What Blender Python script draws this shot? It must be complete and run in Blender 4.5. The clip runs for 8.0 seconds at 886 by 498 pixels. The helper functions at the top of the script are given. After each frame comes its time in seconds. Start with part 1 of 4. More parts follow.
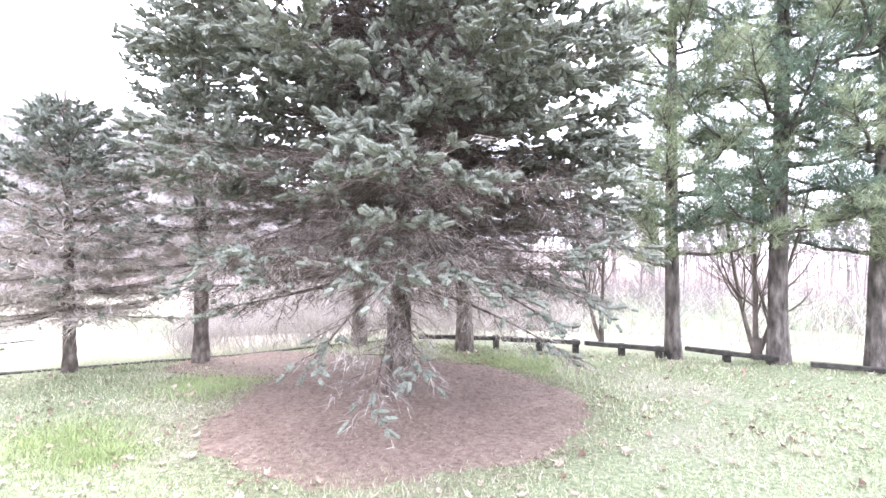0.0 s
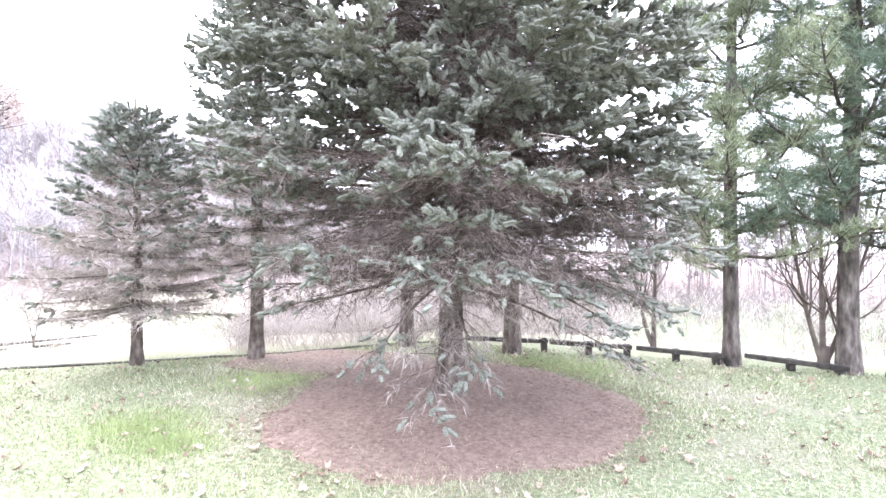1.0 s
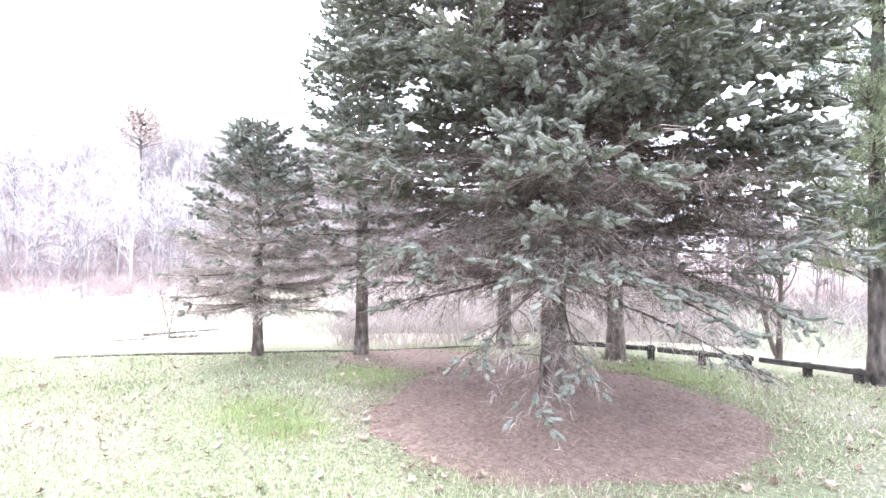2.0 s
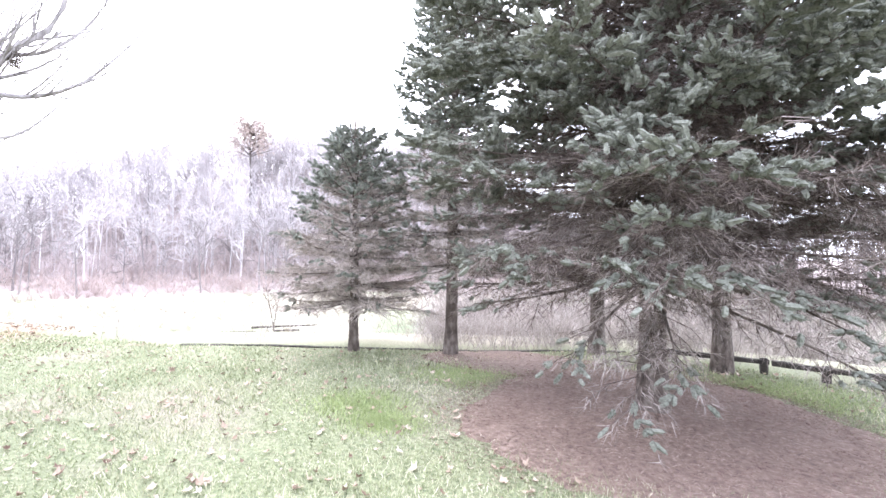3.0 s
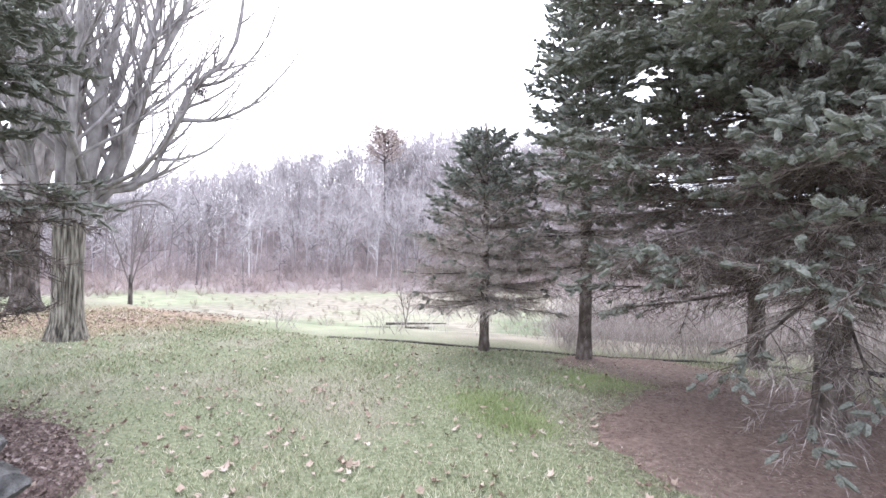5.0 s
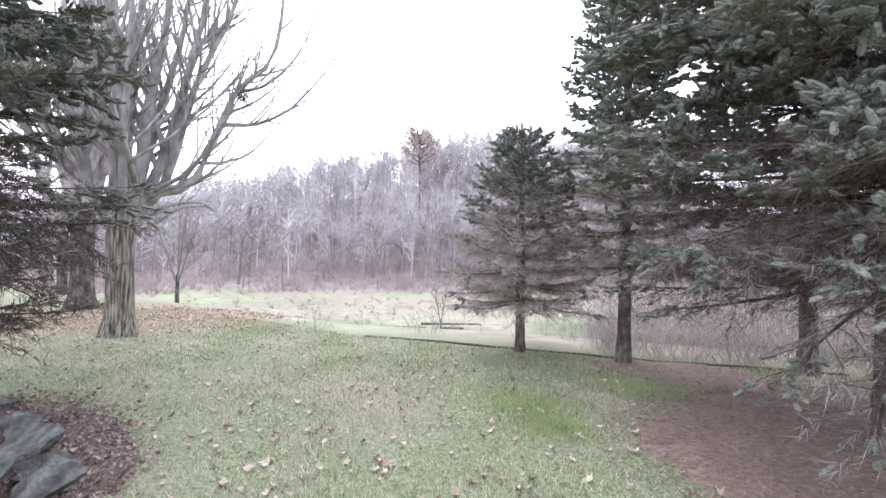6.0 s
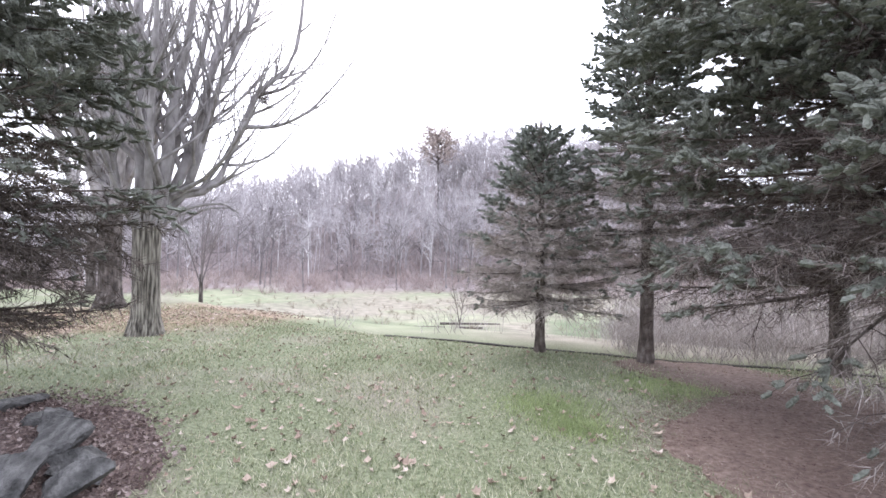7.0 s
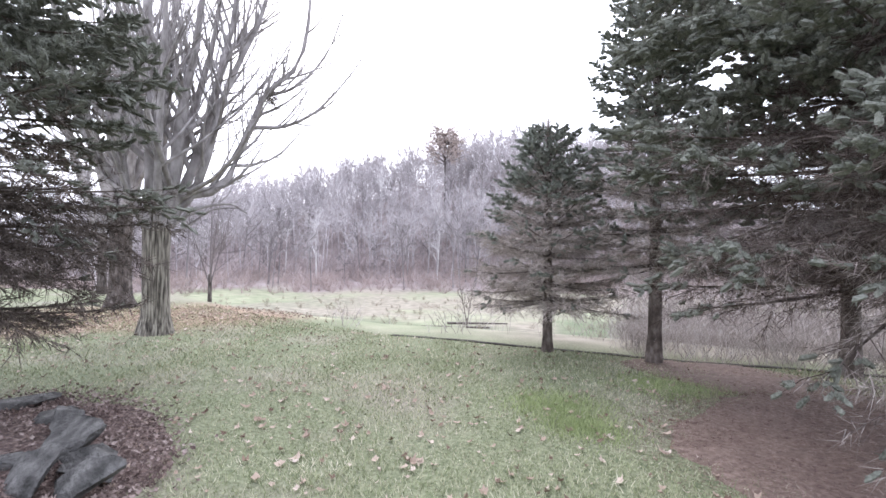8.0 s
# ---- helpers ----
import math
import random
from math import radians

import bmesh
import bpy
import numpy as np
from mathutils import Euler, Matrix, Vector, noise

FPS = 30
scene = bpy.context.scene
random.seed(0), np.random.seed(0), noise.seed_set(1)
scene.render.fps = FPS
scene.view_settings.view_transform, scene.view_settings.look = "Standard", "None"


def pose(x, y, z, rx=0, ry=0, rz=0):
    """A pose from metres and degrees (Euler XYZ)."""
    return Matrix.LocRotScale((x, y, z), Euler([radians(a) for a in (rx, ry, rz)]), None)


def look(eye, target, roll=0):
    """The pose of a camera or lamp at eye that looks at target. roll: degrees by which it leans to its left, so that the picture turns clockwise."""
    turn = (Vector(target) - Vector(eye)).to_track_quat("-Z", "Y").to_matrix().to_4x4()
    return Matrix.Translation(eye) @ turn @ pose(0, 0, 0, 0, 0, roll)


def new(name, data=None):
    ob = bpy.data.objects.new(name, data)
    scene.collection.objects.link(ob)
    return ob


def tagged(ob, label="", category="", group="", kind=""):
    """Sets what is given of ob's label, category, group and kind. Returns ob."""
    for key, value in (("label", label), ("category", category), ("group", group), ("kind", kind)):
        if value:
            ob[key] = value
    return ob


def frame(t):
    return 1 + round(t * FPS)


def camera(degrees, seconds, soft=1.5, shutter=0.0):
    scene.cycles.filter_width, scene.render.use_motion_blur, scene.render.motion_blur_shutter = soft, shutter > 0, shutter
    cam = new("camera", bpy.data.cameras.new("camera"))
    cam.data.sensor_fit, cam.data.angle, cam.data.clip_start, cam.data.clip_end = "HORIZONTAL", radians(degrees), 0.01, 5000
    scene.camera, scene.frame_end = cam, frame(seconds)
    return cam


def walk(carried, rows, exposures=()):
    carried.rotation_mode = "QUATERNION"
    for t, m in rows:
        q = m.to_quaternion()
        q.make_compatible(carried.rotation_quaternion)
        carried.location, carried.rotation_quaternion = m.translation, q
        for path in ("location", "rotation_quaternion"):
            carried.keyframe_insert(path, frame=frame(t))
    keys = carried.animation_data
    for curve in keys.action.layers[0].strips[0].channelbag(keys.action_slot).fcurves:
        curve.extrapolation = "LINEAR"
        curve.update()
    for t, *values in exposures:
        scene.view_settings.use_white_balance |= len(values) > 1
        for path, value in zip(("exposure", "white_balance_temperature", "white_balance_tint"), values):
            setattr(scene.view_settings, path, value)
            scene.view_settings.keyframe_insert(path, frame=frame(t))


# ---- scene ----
cam = camera(83.9, 8.0, soft=1.5)
PATH = [
    (0, (0.221, 0.158, 1.593), (0.18, 2.157, 1.581), 0.0),
    (0.5, (0.161, 0.15, 1.583), (0.112, 2.149, 1.575), 0.2),
    (1, (0.085, 0.137, 1.569), (-0.113, 2.128, 1.569), 0.3),
    (1.5, (0.021, 0.121, 1.55), (-0.356, 2.085, 1.559), 0.4),
    (2.8, (-0.036, 0.077, 1.527), (-0.868, 1.896, 1.542), 0.8),
    (3, (-0.044, 0.068, 1.53), (-0.931, 1.861, 1.546), 1.0),
    (3.5, (-0.068, 0.062, 1.529), (-1.079, 1.787, 1.544), 1.0),
    (4, (-0.082, 0.053, 1.529), (-1.216, 1.701, 1.542), 1.1),
    (4.5, (-0.098, 0.044, 1.527), (-1.331, 1.619, 1.538), 1.1),
    (6, (-0.121, 0.047, 1.523), (-1.533, 1.463, 1.533), 1.1),
    (6.5, (-0.125, 0.048, 1.52), (-1.571, 1.43, 1.528), 1.0),
    (7, (-0.13, 0.046, 1.519), (-1.594, 1.408, 1.527), 0.9),
    (7.5, (-0.13, 0.045, 1.52), (-1.604, 1.396, 1.526), 0.9),
    (8, (-0.127, 0.045, 1.519), (-1.611, 1.386, 1.525), 0.8),
]
EXPOSURES = [(t, stops, 6320, 14) for t, stops in ((0.0, 2.55), (1.5, 2.5), (3.0, 2.1), (3.5, 1.85), (4.5, 1.4), (6.0, 1.15), (8.0, 1.0))]
walk(cam, [(t, look(eye, aim, roll)) for t, eye, aim, roll in PATH], EXPOSURES)

# ---- sky and sun: bright overcast ----
world = bpy.data.worlds.new("overcast_sky")
scene.world = world
world.use_nodes = True
wn, wl = world.node_tree.nodes, world.node_tree.links
sky = wn.new("ShaderNodeTexSky")
sky.sky_type = "NISHITA"
sky.sun_disc = False
sky.sun_elevation, sky.sun_rotation = radians(38), radians(-60)
sky.dust_density = 4.0
wmix = wn.new("ShaderNodeMix")
wmix.data_type = "RGBA"
wmix.inputs[0].default_value = 0.82
wl.new(sky.outputs[0], wmix.inputs[6])
wmix.inputs[7].default_value = (10.0, 10.5, 12.0, 1)
wl.new(wmix.outputs[2], wn["Background"].inputs[0])
wn["Background"].inputs[1].default_value = 0.15
sun = new("sun", bpy.data.lights.new("sun", "SUN"))
sun.data.energy, sun.data.angle, sun.data.color = 0.9, radians(30), (1.0, 0.97, 0.93)
sun.matrix_world = look((-20, 12, 25), (0, 0, 0))

# ---- materials ----


def material(name, stops, scale=8.0, detail=6.0, rough=0.9, bump=0.3, bump_scale=40.0, vary=0.25, stretch=(1, 1, 1), spec=0.25, island=True, thin=0.0):
    """Two scales of noise through a colour ramp, per-piece variation and fine relief."""
    m = bpy.data.materials.new(name)
    m.use_nodes = True
    n, l = m.node_tree.nodes, m.node_tree.links
    b = n["Principled BSDF"]
    b.inputs["Roughness"].default_value = rough
    b.inputs["Specular IOR Level"].default_value = spec
    geo = n.new("ShaderNodeNewGeometry")
    mp = n.new("ShaderNodeMapping")
    mp.inputs["Scale"].default_value = stretch
    l.new(geo.outputs["Position"], mp.inputs["Vector"])
    tex = n.new("ShaderNodeTexNoise")
    tex.inputs["Scale"].default_value, tex.inputs["Detail"].default_value = scale, detail
    l.new(mp.outputs[0], tex.inputs["Vector"])
    ramp = n.new("ShaderNodeValToRGB")
    els = ramp.color_ramp.elements
    while len(els) < len(stops):
        els.new(0.5)
    for e, (p, c) in zip(els, stops):
        e.position, e.color = p, (*c, 1)
    add = n.new("ShaderNodeMath")
    add.operation = "MULTIPLY_ADD"
    l.new(geo.outputs["Random Per Island"], add.inputs[0])
    add.inputs[1].default_value = vary if island else 0
    shift = n.new("ShaderNodeMath")
    shift.operation = "SUBTRACT"
    l.new(tex.outputs[0], shift.inputs[0])
    shift.inputs[1].default_value = vary / 2 if island else 0
    l.new(shift.outputs[0], add.inputs[2])
    l.new(add.outputs[0], ramp.inputs[0])
    l.new(ramp.outputs[0], b.inputs["Base Color"])
    if thin:
        glow = n.new("ShaderNodeBsdfTranslucent")
        l.new(ramp.outputs[0], glow.inputs["Color"])
        mix = n.new("ShaderNodeMixShader")
        mix.inputs[0].default_value = thin
        l.new(b.outputs[0], mix.inputs[1])
        l.new(glow.outputs[0], mix.inputs[2])
        l.new(mix.outputs[0], n["Material Output"].inputs["Surface"])
    if bump:
        fine = n.new("ShaderNodeTexNoise")
        fine.inputs["Scale"].default_value, fine.inputs["Detail"].default_value = bump_scale, 5
        l.new(mp.outputs[0], fine.inputs["Vector"])
        bp = n.new("ShaderNodeBump")
        bp.inputs["Strength"].default_value, bp.inputs["Distance"].default_value = bump, 0.03
        l.new(fine.outputs[0], bp.inputs["Height"])
        l.new(bp.outputs[0], b.inputs["Normal"])
    return m


BARK = material("spruce_bark", [(0.3, (0.05, 0.04, 0.035)), (0.5, (0.13, 0.105, 0.09)), (0.7, (0.24, 0.21, 0.19))], 14, bump=1.0, bump_scale=55, stretch=(1, 1, 0.5), island=False)
PINE_BARK = material("pine_bark", [(0.3, (0.03, 0.026, 0.023)), (0.5, (0.095, 0.08, 0.072)), (0.7, (0.20, 0.175, 0.16))], 13, bump=1.0, bump_scale=40, stretch=(1, 1, 0.35), island=False)
MAPLE_BARK = material("maple_bark", [(0.33, (0.035, 0.03, 0.025)), (0.48, (0.145, 0.13, 0.108)), (0.66, (0.34, 0.315, 0.262))], 20, detail=7, bump=1.0, bump_scale=30, stretch=(1.5, 1.5, 0.14), island=False)
LIMB = material("maple_limb_bark", [(0.3, (0.15, 0.135, 0.13)), (0.7, (0.40, 0.375, 0.365))], 7, bump=0.5, bump_scale=40, stretch=(1, 1, 0.5))
# Shade inside the crowns is put into this darker twig colour.
SHADED_TWIG = material("shaded_dead_spruce_twig", [(0.25, (0.06, 0.045, 0.04)), (0.5, (0.145, 0.115, 0.104)), (0.85, (0.30, 0.255, 0.235))], 6, bump=0, vary=0.6, spec=0.05)
# Light on the low hanging twigs is put into this paler colour.
LIT_TWIG = material("lit_grey_brown_twig", [(0.25, (0.12, 0.095, 0.085)), (0.5, (0.28, 0.24, 0.22)), (0.85, (0.48, 0.43, 0.40))], 6, bump=0, vary=0.6, spec=0.05)
PALE_TWIG = material("bleached_spruce_twig", [(0.2, (0.21, 0.175, 0.155)), (0.5, (0.37, 0.32, 0.29)), (0.85, (0.55, 0.5, 0.46))], 5, bump=0, vary=0.5, spec=0.1)
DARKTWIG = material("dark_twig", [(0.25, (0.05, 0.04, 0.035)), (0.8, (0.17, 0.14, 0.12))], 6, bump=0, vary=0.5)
SPRUCE = material("blue_spruce_needles", [(0.22, (0.115, 0.122, 0.099)), (0.5, (0.24, 0.25, 0.212)), (0.8, (0.36, 0.37, 0.325))], 60.0, bump=0.5, bump_scale=170, vary=0.3, rough=0.95, spec=0.02, thin=0.3)
SPRUCE_PALE = material("greyed_spruce_needles", [(0.2, (0.135, 0.148, 0.124)), (0.5, (0.26, 0.276, 0.238)), (0.85, (0.39, 0.405, 0.36))], 30, bump=0.4, bump_scale=150, vary=0.35, rough=0.95, spec=0.02, thin=0.3)
PINE_GREEN = material("pine_needles_green", [(0.2, (0.07, 0.10, 0.075)), (0.5, (0.14, 0.185, 0.135)), (0.85, (0.24, 0.285, 0.205))], 1.6, bump=0, vary=0.3, rough=0.85, spec=0.1, thin=0.25)
PINE_GOLD = material("pine_needles_yellowing", [(0.2, (0.16, 0.19, 0.125)), (0.5, (0.28, 0.315, 0.205)), (0.85, (0.38, 0.41, 0.27))], 1.6, bump=0, vary=0.3, rough=0.85, spec=0.1, thin=0.25)
# Haze over the far hill is put into this pale bark colour.
WOODS_HAZED = material("hazed_woods_bark", [(0.2, (0.29, 0.268, 0.268)), (0.5, (0.43, 0.402, 0.404)), (0.85, (0.58, 0.55, 0.55))], 0.12, bump=0, vary=0.3, spec=0.05)
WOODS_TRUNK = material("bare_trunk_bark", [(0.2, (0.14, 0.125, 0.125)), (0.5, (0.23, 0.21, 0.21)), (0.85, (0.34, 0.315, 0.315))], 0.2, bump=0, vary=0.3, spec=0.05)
WOODS_PALE = material("pale_trunk_bark", [(0.2, (0.45, 0.425, 0.42)), (0.85, (0.66, 0.64, 0.63))], 0.2, bump=0, vary=0.3, spec=0.05)
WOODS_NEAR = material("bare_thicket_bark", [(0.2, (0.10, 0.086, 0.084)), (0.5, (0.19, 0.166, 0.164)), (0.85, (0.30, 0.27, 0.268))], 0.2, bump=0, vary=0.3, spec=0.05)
REDWOODS = material("russet_leaf", [(0.2, (0.27, 0.205, 0.19)), (0.8, (0.46, 0.385, 0.36))], 0.5, bump=0, vary=0.4)
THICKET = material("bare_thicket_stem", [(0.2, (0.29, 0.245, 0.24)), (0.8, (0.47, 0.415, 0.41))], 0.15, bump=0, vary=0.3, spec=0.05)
OAK_LEAF = material("withered_oak_leaf", [(0.2, (0.28, 0.225, 0.20)), (0.8, (0.46, 0.39, 0.35))], 0.5, bump=0, vary=0.4)
BRUSH = material("dry_brush", [(0.2, (0.21, 0.18, 0.165)), (0.5, (0.36, 0.32, 0.30)), (0.85, (0.52, 0.475, 0.445))], 0.8, bump=0, vary=0.5)
BLADE = material("lawn_grass_blade", [(0.15, (0.16, 0.19, 0.10)), (0.42, (0.28, 0.31, 0.17)), (0.66, (0.41, 0.405, 0.27)), (0.9, (0.60, 0.55, 0.44))], 1.3, bump=0, vary=0.75, rough=0.8)
LUSH = material("lush_grass_blade", [(0.2, (0.235, 0.29, 0.125)), (0.8, (0.37, 0.42, 0.205))], 2.0, bump=0, vary=0.4, rough=0.6)
STRAW = material("meadow_grass", [(0.2, (0.17, 0.14, 0.11)), (0.5, (0.29, 0.25, 0.19)), (0.85, (0.46, 0.41, 0.33))], 0.4, bump=0, vary=0.5)
NEEDLELITTER = material("fallen_needle", [(0.2, (0.11, 0.066, 0.055)), (0.5, (0.21, 0.15, 0.127)), (0.85, (0.36, 0.285, 0.245))], 3, bump=0, vary=0.6)
MULCH = material("needle_mulch", [(0.25, (0.125, 0.087, 0.073)), (0.5, (0.192, 0.138, 0.115)), (0.75, (0.275, 0.208, 0.177))], 22, detail=10, bump=0.5, bump_scale=70, island=False)
LEAF = material("fallen_maple_leaf", [(0.15, (0.11, 0.068, 0.05)), (0.4, (0.25, 0.18, 0.135)), (0.62, (0.38, 0.295, 0.235)), (0.9, (0.52, 0.44, 0.375))], 0.9, bump=0.2, vary=0.8, rough=0.7)
BEDLEAF = material("shredded_leaf_and_bark", [(0.15, (0.075, 0.05, 0.045)), (0.5, (0.18, 0.13, 0.115)), (0.9, (0.36, 0.295, 0.27))], 3, bump=0.2, vary=0.8, rough=0.8)
CHIPS = material("leaf_and_bark_chips", [(0.3, (0.06, 0.042, 0.038)), (0.5, (0.14, 0.10, 0.09)), (0.7, (0.27, 0.21, 0.19))], 22, detail=6, bump=1.0, bump_scale=60, island=False)
TIMBER = material("weathered_dark_timber", [(0.3, (0.02, 0.018, 0.016)), (0.7, (0.075, 0.066, 0.058))], 12, bump=0.6, bump_scale=60, island=False)
STONE = material("grey_fieldstone", [(0.32, (0.045, 0.044, 0.042)), (0.5, (0.10, 0.097, 0.093)), (0.7, (0.19, 0.184, 0.176))], 8, detail=10, bump=1.0, bump_scale=34, island=False)


def ground_material():
    """Lawn, leaf litter, dry meadow, green mown strips and leaf-covered woodland floor on one sheet."""
    m = bpy.data.materials.new("ground_cover")
    m.use_nodes = True
    n, l = m.node_tree.nodes, m.node_tree.links
    b = n["Principled BSDF"]
    b.inputs["Roughness"].default_value = 0.95
    b.inputs["Specular IOR Level"].default_value = 0.15
    geo = n.new("ShaderNodeNewGeometry")

    def noise_ramp(scale, stops, detail=8):
        t = n.new("ShaderNodeTexNoise")
        t.inputs["Scale"].default_value, t.inputs["Detail"].default_value = scale, detail
        l.new(geo.outputs["Position"], t.inputs["Vector"])
        r = n.new("ShaderNodeValToRGB")
        while len(r.color_ramp.elements) < len(stops):
            r.color_ramp.elements.new(0.5)
        for e, (p, c) in zip(r.color_ramp.elements, stops):
            e.position, e.color = p, (*c, 1)
        l.new(t.outputs[0], r.inputs[0])
        return r.outputs[0]

    def blend(fac, a, c):
        x = n.new("ShaderNodeMix")
        x.data_type = "RGBA"
        l.new(fac, x.inputs[0])
        l.new(a, x.inputs[6])
        l.new(c, x.inputs[7])
        return x.outputs[2]

    def cover(name):
        a = n.new("ShaderNodeAttribute")
        a.attribute_name = name
        return a.outputs["Fac"]

    lawn = blend(noise_ramp(0.55, [(0.5, (0, 0, 0)), (0.72, (1, 1, 1))]),
                 noise_ramp(26, [(0.3, (0.11, 0.13, 0.075)), (0.7, (0.265, 0.28, 0.182))], 12),
                 noise_ramp(30, [(0.3, (0.17, 0.15, 0.12)), (0.7, (0.37, 0.335, 0.275))], 12))
    meadow = blend(noise_ramp(0.09, [(0.45, (0, 0, 0)), (0.6, (1, 1, 1))]),
                   noise_ramp(1.2, [(0.3, (0.19, 0.168, 0.132)), (0.7, (0.34, 0.31, 0.252))]),
                   noise_ramp(0.8, [(0.3, (0.20, 0.225, 0.14)), (0.7, (0.33, 0.335, 0.235))]))
    green = noise_ramp(1.2, [(0.3, (0.07, 0.098, 0.055)), (0.7, (0.15, 0.175, 0.105))])
    wood = noise_ramp(0.3, [(0.3, (0.22, 0.18, 0.172)), (0.7, (0.38, 0.325, 0.315))])
    litter = noise_ramp(12, [(0.3, (0.17, 0.10, 0.07)), (0.55, (0.32, 0.22, 0.16)), (0.7, (0.48, 0.37, 0.30))])
    c = blend(cover("lawn"), meadow, lawn)
    c = blend(cover("green"), c, green)
    c = blend(cover("wood"), c, wood)
    c = blend(cover("litter"), c, litter)
    l.new(c, b.inputs["Base Color"])
    t = n.new("ShaderNodeTexNoise")
    t.inputs["Scale"].default_value, t.inputs["Detail"].default_value = 30, 6
    l.new(geo.outputs["Position"], t.inputs["Vector"])
    bp = n.new("ShaderNodeBump")
    bp.inputs["Strength"].default_value, bp.inputs["Distance"].default_value = 0.6, 0.05
    l.new(t.outputs[0], bp.inputs["Height"])
    l.new(bp.outputs[0], b.inputs["Normal"])
    return m


# ---- mesh tools ----
rng = np.random.default_rng(7)


def part(name, me, mat, parent=None, label=""):
    """Links a mesh as one object, under its thing if one is given."""
    ob = new(name, me)
    if mat and not me.materials:
        me.materials.append(mat)
    if parent:
        ob.parent = parent
    if label:
        ob["label"] = label
    return ob


def tri_mesh(name, v, t, smooth=False):
    v, t = np.asarray(v, np.float32).reshape(-1, 3), np.asarray(t, np.int32).reshape(-1, 3)
    me = bpy.data.meshes.new(name)
    me.vertices.add(len(v))
    me.vertices.foreach_set("co", v.ravel())
    me.loops.add(t.size)
    me.loops.foreach_set("vertex_index", t.ravel())
    me.polygons.add(len(t))
    me.polygons.foreach_set("loop_start", np.arange(0, t.size, 3, dtype=np.int32))
    me.polygons.foreach_set("use_smooth", np.full(len(t), smooth))
    me.update(calc_edges=True)
    return me


def unit(a):
    return a / np.maximum(np.linalg.norm(a, axis=-1, keepdims=True), 1e-9)


def frame_of(d):
    """Two directions square to each row of d."""
    up = np.where(np.abs(d[:, 2:3]) < 0.9, [[0, 0, 1.0]], [[1.0, 0, 0]])
    a = unit(np.cross(d, up))
    return a, np.cross(d, a)


def sticks(p0, p1, r0, r1, k=3):
    """Tapered k-sided sticks between rows of points, as vertices and triangles."""
    p0, p1 = np.asarray(p0, float).reshape(-1, 3), np.asarray(p1, float).reshape(-1, 3)
    n = len(p0)
    r0, r1 = np.broadcast_to(r0, n), np.broadcast_to(r1, n)
    a, b = frame_of(unit(p1 - p0))
    ang = np.arange(k) * 2 * np.pi / k
    ring = a[:, None] * np.cos(ang)[None, :, None] + b[:, None] * np.sin(ang)[None, :, None]
    v = np.stack([p0[:, None] + ring * r0[:, None, None], p1[:, None] + ring * r1[:, None, None]], 1)
    i = np.arange(k)
    j = (i + 1) % k
    t = np.concatenate([np.stack([i, j, k + j], 1), np.stack([i, k + j, k + i], 1)])
    t = t[None] + (np.arange(n) * 2 * k)[:, None, None]
    return v.reshape(-1, 3), t.reshape(-1, 3)


def tube(pts, radii, k=8, lumps=0.0, seed=0):
    """One closed tapered tube along a line of points, optionally fluted."""
    pts, radii = np.asarray(pts, float), np.asarray(radii, float)
    d = unit(np.gradient(pts, axis=0))
    a, b = frame_of(d)
    ang = np.arange(k) * 2 * np.pi / k
    g = np.random.default_rng(seed)
    flute = 1 + lumps * (np.sin(ang * 3 + g.uniform(0, 6)) * 0.5 + g.normal(0, 0.5, k))
    wob = 1 + lumps * g.normal(0, 0.25, (len(pts), k))
    ring = a[:, None] * np.cos(ang)[None, :, None] + b[:, None] * np.sin(ang)[None, :, None]
    v = (pts[:, None] + ring * (radii[:, None] * flute[None] * wob)[..., None]).reshape(-1, 3)
    i = np.arange(k)
    j = (i + 1) % k
    quad = np.concatenate([np.stack([i, j, k + j], 1), np.stack([i, k + j, k + i], 1)])
    t = (quad[None] + (np.arange(len(pts) - 1) * k)[:, None, None]).reshape(-1, 3)
    v = np.concatenate([v, pts[-1:]])
    cap = np.stack([i + (len(pts) - 1) * k, j + (len(pts) - 1) * k, np.full(k, len(v) - 1)], 1)
    return v, np.concatenate([t, cap])


def needles(p, d, length, size, count, width, spread=0.9, g=rng):
    """Bottle-brush shoots: count narrow triangles round each axis that starts at p and runs along d."""
    n = len(p)
    d = unit(d)
    a, b = frame_of(d)
    u = g.uniform(0.0, 1.0, (n, count))
    ang = g.uniform(0, 2 * np.pi, (n, count))
    rad = a[:, None] * np.cos(ang)[..., None] + b[:, None] * np.sin(ang)[..., None]
    base = p[:, None] + d[:, None] * (u * np.reshape(length, (-1, 1)))[..., None]
    fw = g.uniform(0.35, 0.75, (n, count, 1))
    way = unit(rad * spread + d[:, None] * fw + np.array([0, 0, 0.25]))
    side = unit(np.cross(way, rad + g.normal(0, 0.8, (n, count, 3))))
    s = np.reshape(np.broadcast_to(size, n), (-1, 1, 1)) * g.uniform(0.75, 1.15, (n, count, 1))
    v = np.stack([base - side * width / 2, base + side * width / 2, base + way * s], 2).reshape(-1, 3)
    return v, np.arange(len(v)).reshape(-1, 3)


